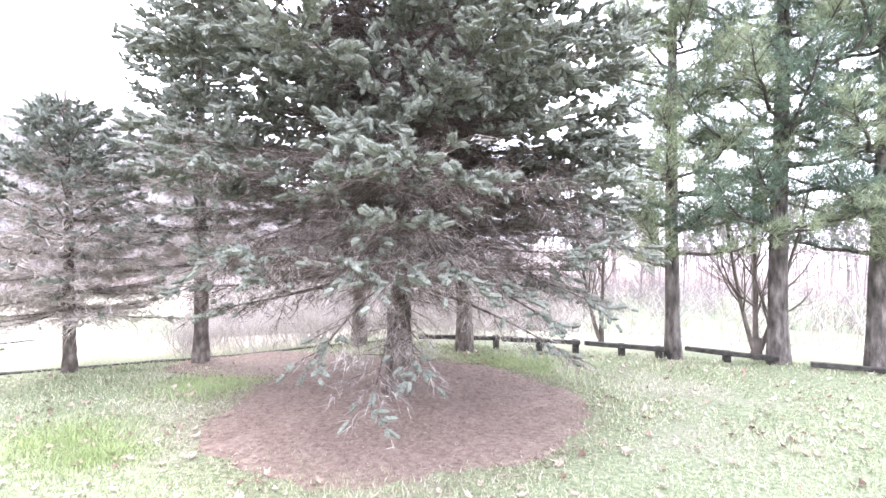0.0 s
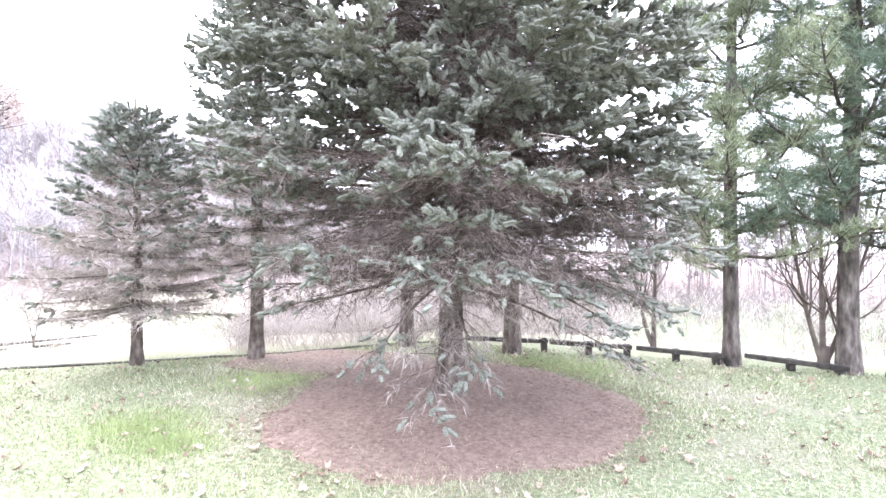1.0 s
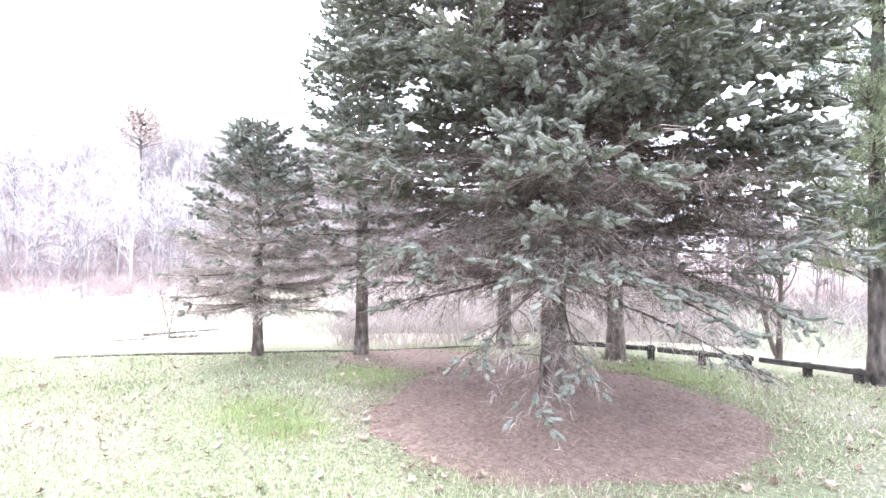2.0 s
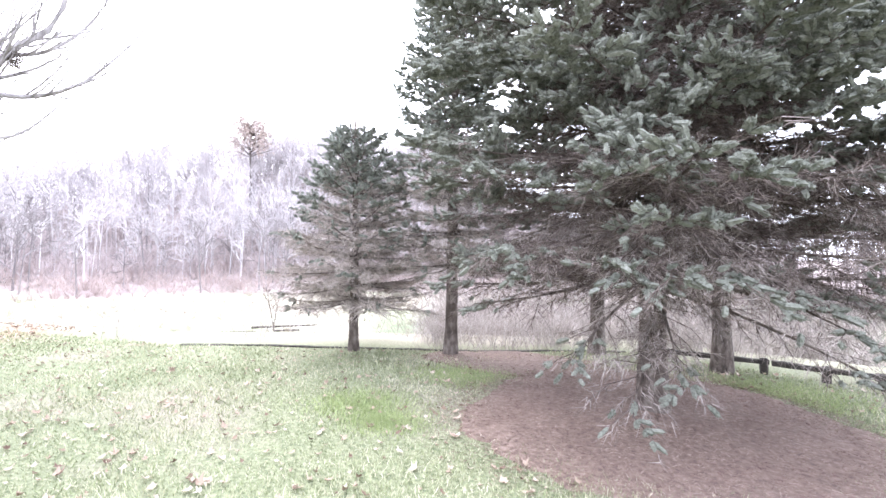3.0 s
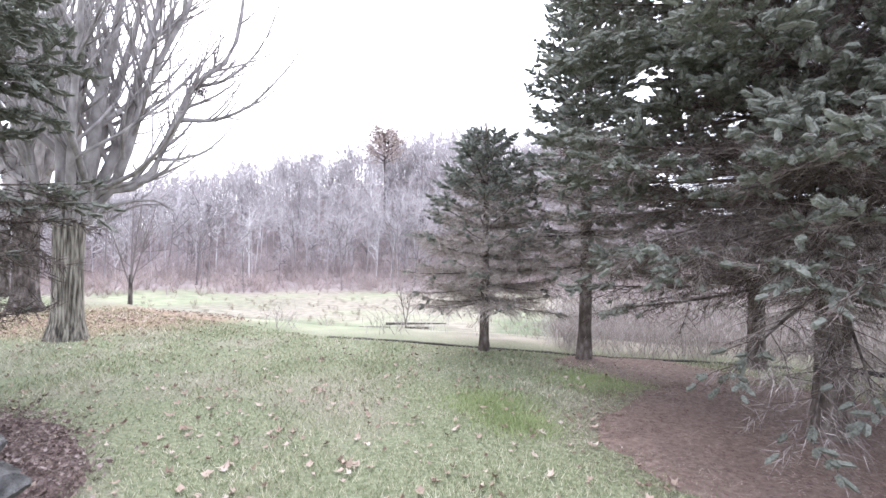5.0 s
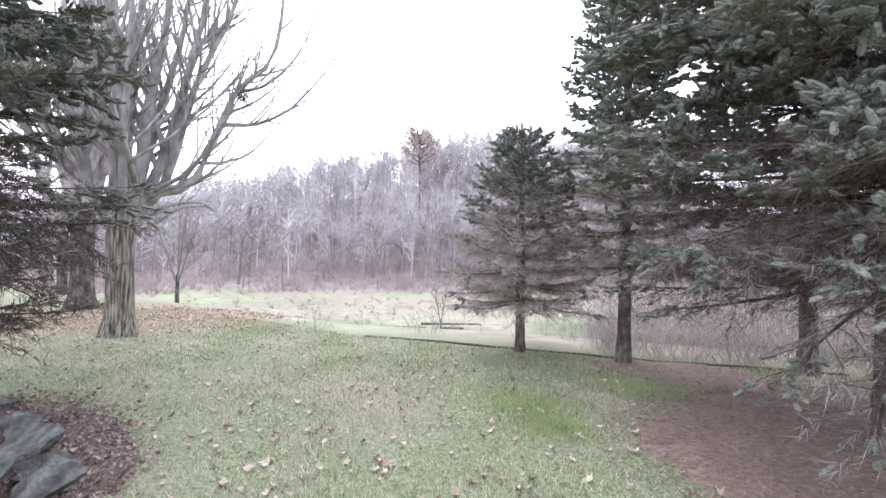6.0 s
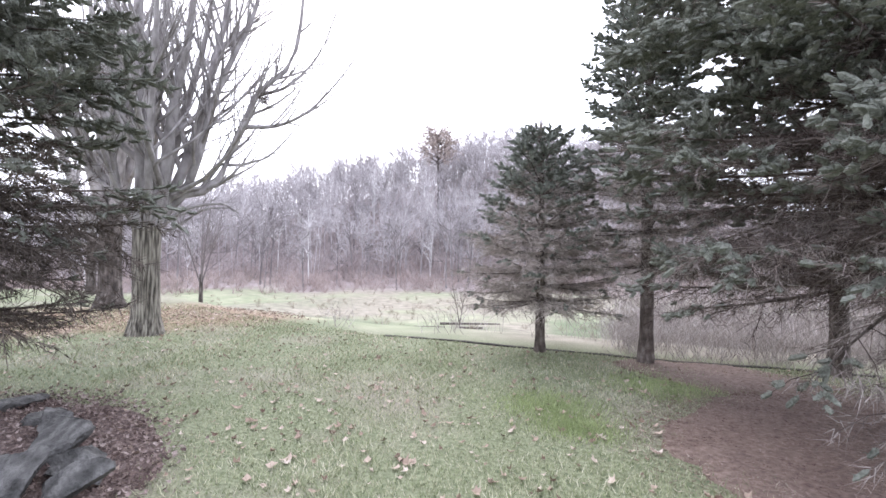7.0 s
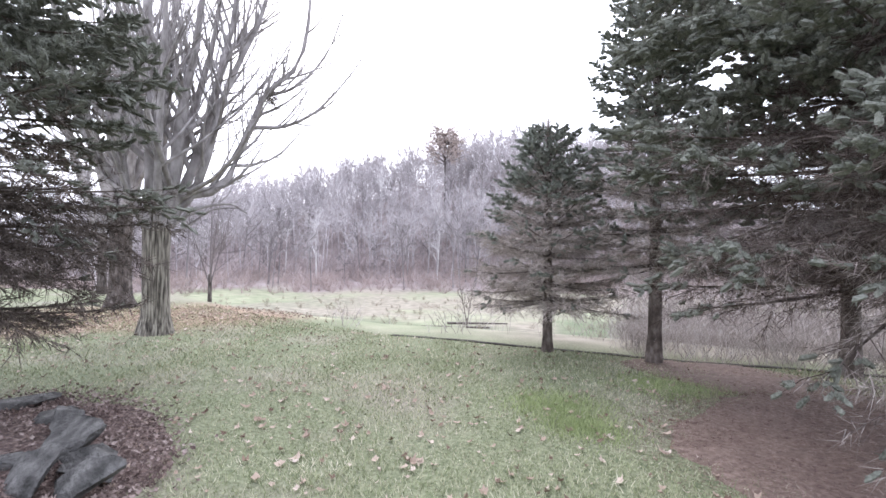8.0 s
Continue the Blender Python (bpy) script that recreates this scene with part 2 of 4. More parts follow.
def spindles(p, d, length, r, k=4):
    """Blunt finger-thick shoots, the leafy core under the needle tips."""
    n = len(p)
    d = unit(d)
    a, b = frame_of(d)
    ln = np.reshape(length, (-1, 1))
    turn = np.arange(k) * 2 * np.pi / k
    cross = a[:, None] * np.cos(turn)[None, :, None] + b[:, None] * np.sin(turn)[None, :, None]
    r1, r2 = r * rng.uniform(0.65, 1.25, (n, k, 1)), r * rng.uniform(0.65, 1.15, (n, k, 1))
    v = np.concatenate([p[:, None], cross * r1 + (p + d * ln * 0.22)[:, None], cross * r2 + (p + d * ln * 0.82)[:, None], (p + d * ln * 1.06)[:, None]], 1)
    i = np.arange(k)
    j = (i + 1) % k
    o, e = np.zeros(k, int), np.full(k, 2 * k + 1)
    t = np.concatenate([np.stack(c, 1) for c in ((o, j + 1, i + 1), (i + 1, j + 1, j + k + 1), (i + 1, j + k + 1, i + k + 1), (e, i + k + 1, j + k + 1))])
    return v.reshape(-1, 3), (t[None] + (np.arange(n) * (2 * k + 2))[:, None, None]).reshape(-1, 3)


def slivers(p, e, w):
    """One narrow triangle a twig, for far things."""
    side = unit(np.cross(e - p, rng.normal(0, 1, p.shape))) * np.reshape(w, (-1, 1))
    v = np.stack([p - side, p + side, e], 1).reshape(-1, 3)
    return v, np.arange(len(v)).reshape(-1, 3)


def merge(pieces):
    vs, ts, o = [], [], 0
    for v, t in pieces:
        vs.append(v)
        ts.append(t + o)
        o += len(v)
    return np.concatenate(vs), np.concatenate(ts)


def bezier(a, b, c, n):
    u = np.linspace(0, 1, n)[:, None]
    return (1 - u) ** 2 * a + 2 * u * (1 - u) * b + u ** 2 * c


def spline(pts, n):
    """A smooth line through the given points."""
    p = np.array([2 * pts[0] - pts[1], *pts, 2 * pts[-1] - pts[-2]])
    out = []
    for u in np.linspace(0, len(pts) - 1 - 1e-6, n):
        i, f = int(u), u - int(u)
        a, b, c, d = p[i:i + 4]
        out.append(b + 0.5 * f * (c - a + f * (2 * a - 5 * b + 4 * c - d + f * (3 * (b - c) + d - a))))
    return np.array(out)


def smooth(e0, e1, x):
    u = np.clip((x - e0) / (e1 - e0), 0, 1)
    return u * u * (3 - 2 * u)


def bumpy(x, y, s, seed=0):
    """Cheap smooth unevenness, about -1 to 1."""
    return (np.sin(x * s + 1.3 + seed) * np.sin(y * s * 1.13 + 2.1 * seed) + np.sin(x * s * 2.3 + y * s * 1.7 + seed) * 0.5 + np.sin(y * s * 3.1 - x * s * 2.7 + 0.7) * 0.25) / 1.75


# ---- the lie of the land ----
EDGE_AZ = [-180, -130, -100, -85, -76, -70, -63, -55, -42, -31, -17, -9, 5, 16, 32, 41, 60, 90, 130, 180]
EDGE_R = [30, 30, 26, 21, 16, 12.5, 10.5, 9.0, 8.15, 7.85, 7.8, 8.5, 8.0, 8.0, 8.3, 8.7, 10.5, 18, 30, 30]
HILL_AZ = [-180, -110, -90, -76, -68, -60, -50, -42, -30, -10, 10, 40, 90, 180]
HILL_Z = [5, 5, 4, 6, 11.5, 17, 22, 27, 26, 14, 5, 3, 4, 5]


def edge_r(x, y):
    return np.interp(np.degrees(np.arctan2(x, y)), EDGE_AZ, EDGE_R)


def land(x, y):
    x, y = np.asarray(x, float), np.asarray(y, float)
    r, az = np.hypot(x, y), np.degrees(np.arctan2(x, y))
    over = r - np.interp(az, EDGE_AZ, EDGE_R)
    z = -4.0 * smooth(0, 20, over) + 0.02 * bumpy(x, y, 0.9)
    z = z + np.interp(az, HILL_AZ, HILL_Z) * smooth(68, 135, r) + 0.35 * bumpy(x, y, 0.11, 2) * smooth(12, 40, over)
    return z - 6 * smooth(150, 400, r)


def build_ground():
    radii = np.concatenate([[0.002, 0.2], np.geomspace(0.5, 24, 90), np.geomspace(25, 300, 110), np.geomspace(330, 4000, 14)])
    m = 288
    az = np.linspace(-np.pi, np.pi, m, endpoint=False)
    x, y = radii[:, None] * np.sin(az)[None], radii[:, None] * np.cos(az)[None]
    z = land(x, y)
    v = np.stack([x, y, z], -1).reshape(-1, 3)
    i, j = np.meshgrid(np.arange(len(radii) - 1), np.arange(m), indexing="ij")
    a, b, c, d = i * m + j, i * m + (j + 1) % m, (i + 1) * m + (j + 1) % m, (i + 1) * m + j
    t = np.concatenate([np.stack([a, c, b], -1).reshape(-1, 3), np.stack([a, d, c], -1).reshape(-1, 3)])
    me = tri_mesh("ground", v, t, True)
    r = np.hypot(v[:, 0], v[:, 1])
    over = r - edge_r(v[:, 0], v[:, 1])
    az = np.degrees(np.arctan2(v[:, 0], v[:, 1]))
    away, across = v[:, 1] * 0.208 - v[:, 0] * 0.978, v[:, 0] * 0.208 + v[:, 1] * 0.978
    wob = 0.6 * bumpy(v[:, 0], v[:, 1], 1.5)
    strip = v[:, 1] * 0.925 - v[:, 0] * 0.378 + 1.2 * bumpy(v[:, 0], v[:, 1], 0.2)
    mown = 0.75 * smooth(-36, -42, az) * smooth(20, 23, strip) * smooth(34, 31, strip)
    glade = 0.9 * smooth(-37, -33, az) * smooth(-22, -26, az) * smooth(22, 27, r) * smooth(44, 38, r)
    cover = {
        "lawn": 1 - smooth(-0.1, 1.2, over),
        "green": np.maximum(smooth(0.1, 0.5, bumpy(v[:, 0], v[:, 1], 0.07, 1)) * 0.3, np.maximum(smooth(4, 14, az), np.maximum(mown, glade))) * smooth(1, 8, over) * (1 - smooth(52, 66, r)) * 0.85,
        "wood": smooth(64, 74, r + 5 * bumpy(v[:, 0], v[:, 1], 0.2)),
        "litter": smooth(9.9, 11.2, away + wob) * smooth(16, 13.5, away + wob) * smooth(3.6, 2.0, across + wob) * smooth(-9, -6, across) * 0.8,
    }
    for name, val in cover.items():
        me.attributes.new(name, "FLOAT", "POINT").data.foreach_set("value", val.astype(np.float32))
    return tagged(part("ground", me, ground_material()), "leaf-strewn autumn lawn falling away to a pale dry meadow and wooded hill", "ground", kind="structure")


build_ground()

# ---- conifers ----


def spruce(name, x, y, tall, spread, clear, girth, seed, label, limbs=(), whorl=0.24, per=6, shoot=0.075, live_z=1.6, count=30, width=0.005, size=0.034, lean=(0, 0), green=SPRUCE, high=5.2, dead=0.15, power=0.6, extra=1, near=False, fine=0.0032, rim=0.5, fan=0.45, twig_mat=SHADED_TWIG, low=1.3, core=0.022, bare_below=0.0, tier=0.5, pad=0, wilt=0.0, bushy=1, hung_need=0.9, low_need=0.86):
    """A spruce: trunk, drooping whorled limbs, bushy sprays of side twigs, needle shoots outside and dead twigs within."""
    g = np.random.default_rng(seed)
    base = np.array([x, y, float(land(x, y)) - 0.03])
    tree = tagged(new(name), label, "tree", "conifers on the lawn")
    tree.location = base
    hs = np.linspace(0, tall, 16)
    taper = girth * (1 - hs / tall) ** 0.8 + 0.012
    taper[0] *= 1.3
    spine = np.stack([lean[0] * hs + 0.012 * np.sin(hs * 1.9 + seed), lean[1] * hs + 0.012 * np.cos(hs * 2.3), hs], 1)
    part("trunk", tri_mesh("trunk", *tube(spine, taper, 14, 0.06, seed), True), BARK, tree)

    def axis(h):
        return np.array([np.interp(h, hs, spine[:, 0]), np.interp(h, hs, spine[:, 1]), h])

    curves, spared = [], 0
    for tip in sorted(limbs, key=lambda q: -q[2]):
        spared += tip[2] > 1.5
        tip = np.array(tip) - base
        h0 = max(tip[2] + (0.55 if tip[2] < 1.9 else 0.02) + g.uniform(-0.1, 0.1), 0.95)
        s = axis(h0)
        curves.append(bezier(s, (s + tip) / 2 + np.array([0, 0, 0.16 if tip[2] < 1.9 else -0.10]), tip, 12))
    h = clear
    limit = tall - 0.12
    while h < limit:
        coarse = h > high
        n = (per * 2 // 3 if coarse else per) + g.integers(-1, 2)
        a0 = g.uniform(0, 6.28)
        for q in range(n):
            hh = h + g.uniform(-tier, tier) * whorl
            f = np.clip(hh / tall, 0, 1)
            reach = spread * min(1.0, (1 - f) ** power * 1.12) * g.uniform(0.72, 1.06)
            reach *= 0.85 + 0.15 * smooth(clear, clear + 0.5, hh)
            a = a0 + q * 6.283 / n + g.uniform(-0.3, 0.3)
            s = axis(hh)
            rise = (-0.24 + 0.8 * f) * reach + g.uniform(-0.12, 0.12) * reach
            out = np.array([math.cos(a), math.sin(a), 0])
            mid = s + out * reach * 0.55 + np.array([0, 0, rise * 0.5 - 0.06 * reach])
            curves.append(bezier(s, mid, s + out * reach + np.array([0, 0, rise + 0.04]), 10))
        h += whorl * (1.5 if coarse else 1.0)
    s0, s1, rr0, rr1 = [], [], [], []
    sp, sd, sl, sc = [], [], [], []
    t0, t1 = [], []
    b0, b1 = [], []
    up = np.array([0, 0, 1.0])
    for nth, c in enumerate(curves):
        length = np.linalg.norm(np.diff(c, axis=0), axis=1).sum()
        part("limb", tri_mesh("limb", *tube(c, np.linspace(0.006 + 0.008 * length, 0.004, len(c)), 5), True), BARK, tree)
        step = shoot * 2.1 if c[0][2] > high else shoot
        hung = nth < len(limbs) and c[-1][2] < 1.62
        for e, sm in enumerate(np.arange(0.10 * length, length, step)):
            u = sm / length
            i = min(int(u * (len(c) - 1)), len(c) - 2)
            p = c[i] + (c[i + 1] - c[i]) * (u * (len(c) - 1) - i)
            d = c[i + 1] - c[i]
            d = d / np.sqrt(d @ d)
            flat = np.array([d[1], -d[0], 0]) * (1 if e % 2 else -1)
            roll = g.normal(-0.05 - wilt * (p[2] < 1.7), fan)
            way = d * g.uniform(0.5, 0.95) + (flat * math.cos(roll) + up * math.sin(roll)) * g.uniform(0.7, 1.1)
            way = way / np.sqrt(way @ way)
            sub = min((0.5 * length * (1 - 0.8 * u) * (0.4 + 0.6 * u) + 0.08) * g.uniform(0.5, 1.15), 0.62)
            bend = way + d * 0.3 + up * g.uniform(-0.45, 0.15)
            e1 = p + way * sub * 0.55
            e2 = e1 + bend / np.sqrt(bend @ bend) * sub * 0.45
            s0 += [p, e1]
            s1 += [e1, e2]
            rr0 += [0.0045, 0.0030]
            rr1 += [0.0030, 0.0018]
            m = max(1, int(sub / step))
            zz = p[2] + g.normal(0, 0.22)
            need = rim + (low_need - rim) * np.clip((live_z + 0.7 - zz) / low, 0, 1)
            if zz < bare_below and nth >= spared:
                need = 2.0
            if hung:
                need = hung_need
            side = np.cross(way, up)
            for kx in range(m + 1):
                w2 = (kx + 0.4) / (m + 0.5)
                q = p + (e1 - p) * (w2 / 0.55) if w2 < 0.55 else e1 + (e2 - e1) * ((w2 - 0.55) / 0.45)
                alive = u + 0.5 * w2 * (1 - u) + g.normal(0, 0.08) > need
                for sgn in ((1, -1, 0)[:2 + extra * (kx % 2)] if kx < m else (0,)):
                    dd = way * 0.85 + side * sgn * g.uniform(0.4, 0.9) + up * g.uniform(-0.35, 0.45)
                    if alive:
                        for again in range(1 + pad * (zz > live_z - 0.2 and not hung)):
                            sp.append(q + g.normal(0, 0.018, 3) * (again > 0))
                            sd.append(dd + g.normal(0, 0.35, 3) * (again > 0))
                            sl.append(step * g.uniform(0.8, 1.4))
                            sc.append(step / shoot)
                    for _ in range(0 if alive else bushy):
                        ee = dd + g.normal(0, 0.22, 3) - up * (0.7 if hung else 0.2)
                        ee = ee / np.sqrt(ee @ ee) * dead * g.uniform(0.4, 1.4)
                        k2 = q + ee * 0.5
                        (b0 if hung else t0).extend([q, k2, k2])
                        (b1 if hung else t1).extend([q + ee * 0.62, k2 + ee * 0.6 + g.normal(0, 0.25, 3) * dead, k2 + ee * 0.3 + g.normal(0, 0.35, 3) * dead])
        for _ in range(0 if hung and hung_need > 1 else 3):
            sp.append(c[-2])
            sd.append(c[-1] - c[-2] + g.normal(0, 0.04, 3))
            sl.append(0.12)
            sc.append(1.0)
    dry = slivers(np.array(t0), np.array(t1), fine)
    twig = sticks(s0, s1, rr0, rr1) if near else slivers(np.array(s0), np.array(s1) + (np.array(s1) - np.array(s0)) * 0.3, 0.005)
    part("twig_tangle", tri_mesh("twig_tangle", *merge([twig, dry])), twig_mat, tree, "dense tangle of dead grey-brown twigs")["kind"] = "stuff"
    # Hanging twigs of the large spruce are coloured paler, as if better lit.
    if b0:
        part("hanging_twig_tangle", tri_mesh("hanging_twig_tangle", *slivers(np.array(b0), np.array(b1), fine)), DARKTWIG if twig_mat is DARKTWIG else LIT_TWIG, tree, "thin dead twigs hanging from the lowest limbs")["kind"] = "stuff"
    sp, sd, sl, sc = np.array(sp), np.array(sd), np.array(sl), np.array(sc)
    part("crown", tri_mesh("crown", *merge([spindles(sp, sd, sl, core * sc[:, None, None] ** 0.8, 4 if near else 3), needles(sp, sd, sl, size * sc ** 0.8, count, width, g=g)])), green, tree, "grey-green needle shoots")
    return tree


MAIN_TIPS = [
    (0.05, 2.9, 2.10), (-0.35, 3.05, 2.05), (0.35, 3.2, 2.02), (-0.76, 3.6, 1.98), (-1.7, 4.2, 2.05),
    (-0.18, 3.6, 2.64), (-0.85, 3.9, 2.75), (-1.4, 4.0, 2.72), (0.75, 3.7, 2.85), (1.05, 4.0, 2.6), (-0.45, 3.8, 3.05),
    (1.45, 4.5, 2.15), (1.88, 4.6, 1.55), (1.55, 4.4, 1.05), (1.25, 4.2, 0.65), (1.0, 3.7, 1.0),
    (-0.35, 3.3, 1.42), (-1.2, 3.6, 1.36), (-1.7, 4.0, 1.5), (-0.35, 3.55, 0.46), (-0.75, 3.6, 0.8), (0.3, 3.5, 1.35), (-0.05, 3.9, 0.6),
]
SIDE_TIPS = [(1.8, 4.7, 3.2), (1.75, 4.6, 2.8), (1.85, 4.7, 2.4), (1.6, 4.4, 2.5), (1.9, 4.9, 3.7), (1.7, 4.5, 2.0), (1.95, 5.0, 1.8), (1.9, 5.3, 2.6), (1.85, 5.2, 3.3)]
LOW_TIPS = [(-2.0, 4.5, 1.4), (1.6, 5.0, 1.1), (0.7, 3.9, 1.2)]
spruce("spruce_tree", -0.32, 5.2, 10.5, 2.35, 1.5, 0.12, 3, "large blue spruce with drooping half-bare lower branches in a mulch ring", MAIN_TIPS + SIDE_TIPS + LOW_TIPS, whorl=0.37, per=14, shoot=0.085, live_z=2.0, low=0.7, count=15, width=0.009, size=0.038, near=True, fine=0.0024, power=0.5, rim=0.68, fan=0.26, dead=0.16, core=0.020, tier=0.22, pad=1, wilt=0.1, high=5.2, bushy=3, twig_mat=SHADED_TWIG, low_need=0.95, hung_need=0.93)
spruce("spruce_tree", -4.63, 6.3, 3.6, 1.62, 0.85, 0.066, 11, "small conical spruce with brown inner branches at the lawn edge", live_z=2.2, low=0.8, whorl=0.22, per=13, count=9, width=0.011, size=0.04, shoot=0.075, power=0.8, lean=(-0.01, 0), dead=0.17, fine=0.004, rim=0.42, fan=0.16, twig_mat=PALE_TWIG, core=0.021, bare_below=1.75, bushy=2, tier=0.14, green=SPRUCE_PALE)
spruce("spruce_tree", -3.23, 6.83, 6.8, 1.25, 1.4, 0.088, 12, "spruce with a bare grey trunk and browned lower limbs", live_z=2.8, low=0.9, whorl=0.24, per=11, count=9, width=0.011, size=0.04, shoot=0.085, dead=0.17, fine=0.004, rim=0.42, fan=0.2, twig_mat=PALE_TWIG, core=0.024, bare_below=2.35, bushy=2, tier=0.16, green=SPRUCE_PALE)
spruce("spruce_tree", -1.29, 8.0, 8.0, 1.8, 1.5, 0.10, 13, "spruce standing behind the large spruce at the lawn edge", live_z=2.4, whorl=0.3, per=7, count=6, width=0.015, size=0.046, core=0.028, shoot=0.115, dead=0.22, high=5.0)
spruce("spruce_tree", 0.38, 7.6, 8.0, 1.6, 1.5, 0.11, 14, "spruce half hidden behind the large spruce", live_z=2.4, whorl=0.3, per=7, count=6, width=0.015, size=0.046, core=0.028, shoot=0.115, dead=0.22, high=5.0)
LEFT_TIPS = [(-5.04, 0.97, 2.95), (-5.06, 0.84, 3.3), (-5.18, 1.27, 1.88), (-5.3, 1.2, 2.05), (-5.1, 0.58, 1.07), (-5.0, 0.25, 0.8), (-5.2, 0.9, 2.6), (-4.9, 0.6, 3.6), (-5.1, 0.7, 2.9), (-5.4, 1.0, 1.5), (-5.2, 0.5, 1.6), (-5.3, 0.7, 1.3)]
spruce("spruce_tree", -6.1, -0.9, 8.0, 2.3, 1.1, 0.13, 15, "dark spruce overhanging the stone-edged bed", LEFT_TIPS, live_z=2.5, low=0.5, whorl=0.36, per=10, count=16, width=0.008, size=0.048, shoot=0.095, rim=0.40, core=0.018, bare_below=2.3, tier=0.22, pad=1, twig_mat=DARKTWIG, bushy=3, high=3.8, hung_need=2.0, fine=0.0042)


def pine(name, x, y, tall, first, reach, girth, seed, label, gold, whorl=0.42):
    """A white pine: straight trunk, spaced near-level limbs, airy plates of long-needled tufts."""
    g = np.random.default_rng(seed)
    base = np.array([x, y, float(land(x, y)) - 0.03])
    tree = tagged(new(name), label, "tree", "conifers on the lawn")
    tree.location = base
    hs = np.linspace(0, tall, 18)
    taper = girth * (1 - hs / tall) ** 0.95 + 0.01
    taper[0] *= 1.25
    spine = np.stack([0.03 * np.sin(hs * 0.8 + seed), 0.03 * np.cos(hs * 0.9), hs], 1)
    part("trunk", tri_mesh("trunk", *tube(spine, taper, 14, 0.05, seed), True), PINE_BARK, tree)
    s0, s1, a0, a1 = [], [], [], []
    tp, td, kind = [], [], []
    h = first
    while h < tall - 0.2:
        n = g.integers(3, 6)
        st = g.uniform(0, 6.28)
        for q in range(n):
            hh = h + g.uniform(-0.12, 0.12)
            f = hh / tall
            long = reach * (1 - 0.75 * f) * g.uniform(0.6, 1.15)
            a = st + q * 6.283 / n + g.uniform(-0.4, 0.4)
            out = np.array([math.cos(a), math.sin(a), 0])
            s = np.array([0, 0, hh])
            rise = long * (0.2 + 0.5 * f + g.uniform(-0.15, 0.25))
            c = bezier(s, s + out * long * 0.5 + [0, 0, rise * 0.05 - 0.05 * long], s + out * long + np.array([0, 0, rise]), 9)
            c[1:-1] += g.normal(0, 0.02, (7, 3))
            part("limb", tri_mesh("limb", *tube(c, np.linspace(0.012 + 0.012 * long, 0.006, 9), 6), True), PINE_BARK, tree)
            col = gold if g.random() < 0.75 else not gold
            for u in np.arange(0.06, 1.01, 0.068):
                i = min(int(u * 8), 7)
                p = c[i] + (c[i + 1] - c[i]) * (u * 8 - i)
                d = unit((c[i + 1] - c[i])[None])[0]
                for sg in (1, -1):
                    way = unit((d * 0.8 + np.cross(d, [0, 0, 1.0]) * sg * g.uniform(0.5, 1.0) + np.array([0, 0, g.uniform(0.0, 0.5)]))[None])[0]
                    sub = g.uniform(0.12, 0.45) * (1.1 - 0.5 * u)
                    e = p + way * sub
                    s0.append(p); s1.append(e); a0.append(0.006); a1.append(0.003)
                    if u > 0.22 or g.random() < 0.5:
                        for w in np.arange(0.3, 1.05, 0.2):
                            tp.append(p + way * sub * w + g.normal(0, 0.075, 3))
                            td.append(way + g.normal(0, 0.35, 3) + np.array([0, 0, 0.35]))
                            kind.append(col)
        h += whorl * g.uniform(0.8, 1.2)
    part("twig_tangle", tri_mesh("twig_tangle", *sticks(s0, s1, a0, a1)), DARKTWIG, tree)["kind"] = "stuff"
    tp, td, kind = np.array(tp), np.array(td), np.array(kind)
    for flag, mat in ((True, PINE_GOLD), (False, PINE_GREEN)):
        w = kind == flag
        if w.any():
            part("crown", tri_mesh("crown", *needles(tp[w], td[w], 0.10, 0.14, 13, 0.008, 1.0, g)), mat, tree, "yellow-green needle tufts" if flag else "blue-green needle tufts")
    return tree


pine("pine_tree", 3.35, 7.25, 9, 1.45, 1.7, 0.095, 21, "white pine with yellowing needles beside the low rail fence", True, 0.32)
pine("pine_tree", 4.66, 6.94, 10, 1.9, 2.1, 0.115, 22, "tall white pine with a forked limb beside the rail fence", False, 0.36)
pine("pine_tree", 5.65, 6.51, 10, 1.6, 2.3, 0.115, 23, "blue-green white pine with dense layered limbs", False, 0.36)

# ---- bare broadleaf trees ----


def twiggy(c, r, level, g, out, levels, ratio=0.62, gap=0.16, lift=0.45):
    """Adds a limb and, level by level, the twigs along it."""
    out[level].append((c, r))
    if level + 1 >= levels:
        return
    length = np.linalg.norm(np.diff(c, axis=0), axis=1).sum()
    n = max(2, int(length / gap))
    for u in np.linspace(0.22, 0.98, n):
        u = np.clip(u + g.normal(0, 0.04), 0.15, 0.99)
        i = min(int(u * (len(c) - 1)), len(c) - 2)
        p = c[i] + (c[i + 1] - c[i]) * (u * (len(c) - 1) - i)
        d = unit((c[i + 1] - c[i])[None])[0]
        side = unit(np.cross(d, g.normal(0, 1, 3))[None])[0]
        way = unit((d * 0.75 + side * g.uniform(0.4, 0.9))[None])[0]
        ln = length * ratio * (1.05 - u) * g.uniform(0.35, 0.9) + 0.08
        tip = p + way * ln + np.array([0, 0, lift * ln])
        mid = p + way * ln * 0.55 + g.normal(0, 0.09, 3) * ln
        rad = np.interp(u, np.linspace(0, 1, len(r)), r) * 0.55
        m = 6 if ln > 0.4 else 3
        twiggy(bezier(p, mid, tip, m), np.linspace(max(rad, 0.004), 0.0025, m), level + 1, g, out, levels, ratio, gap * 0.75, lift)


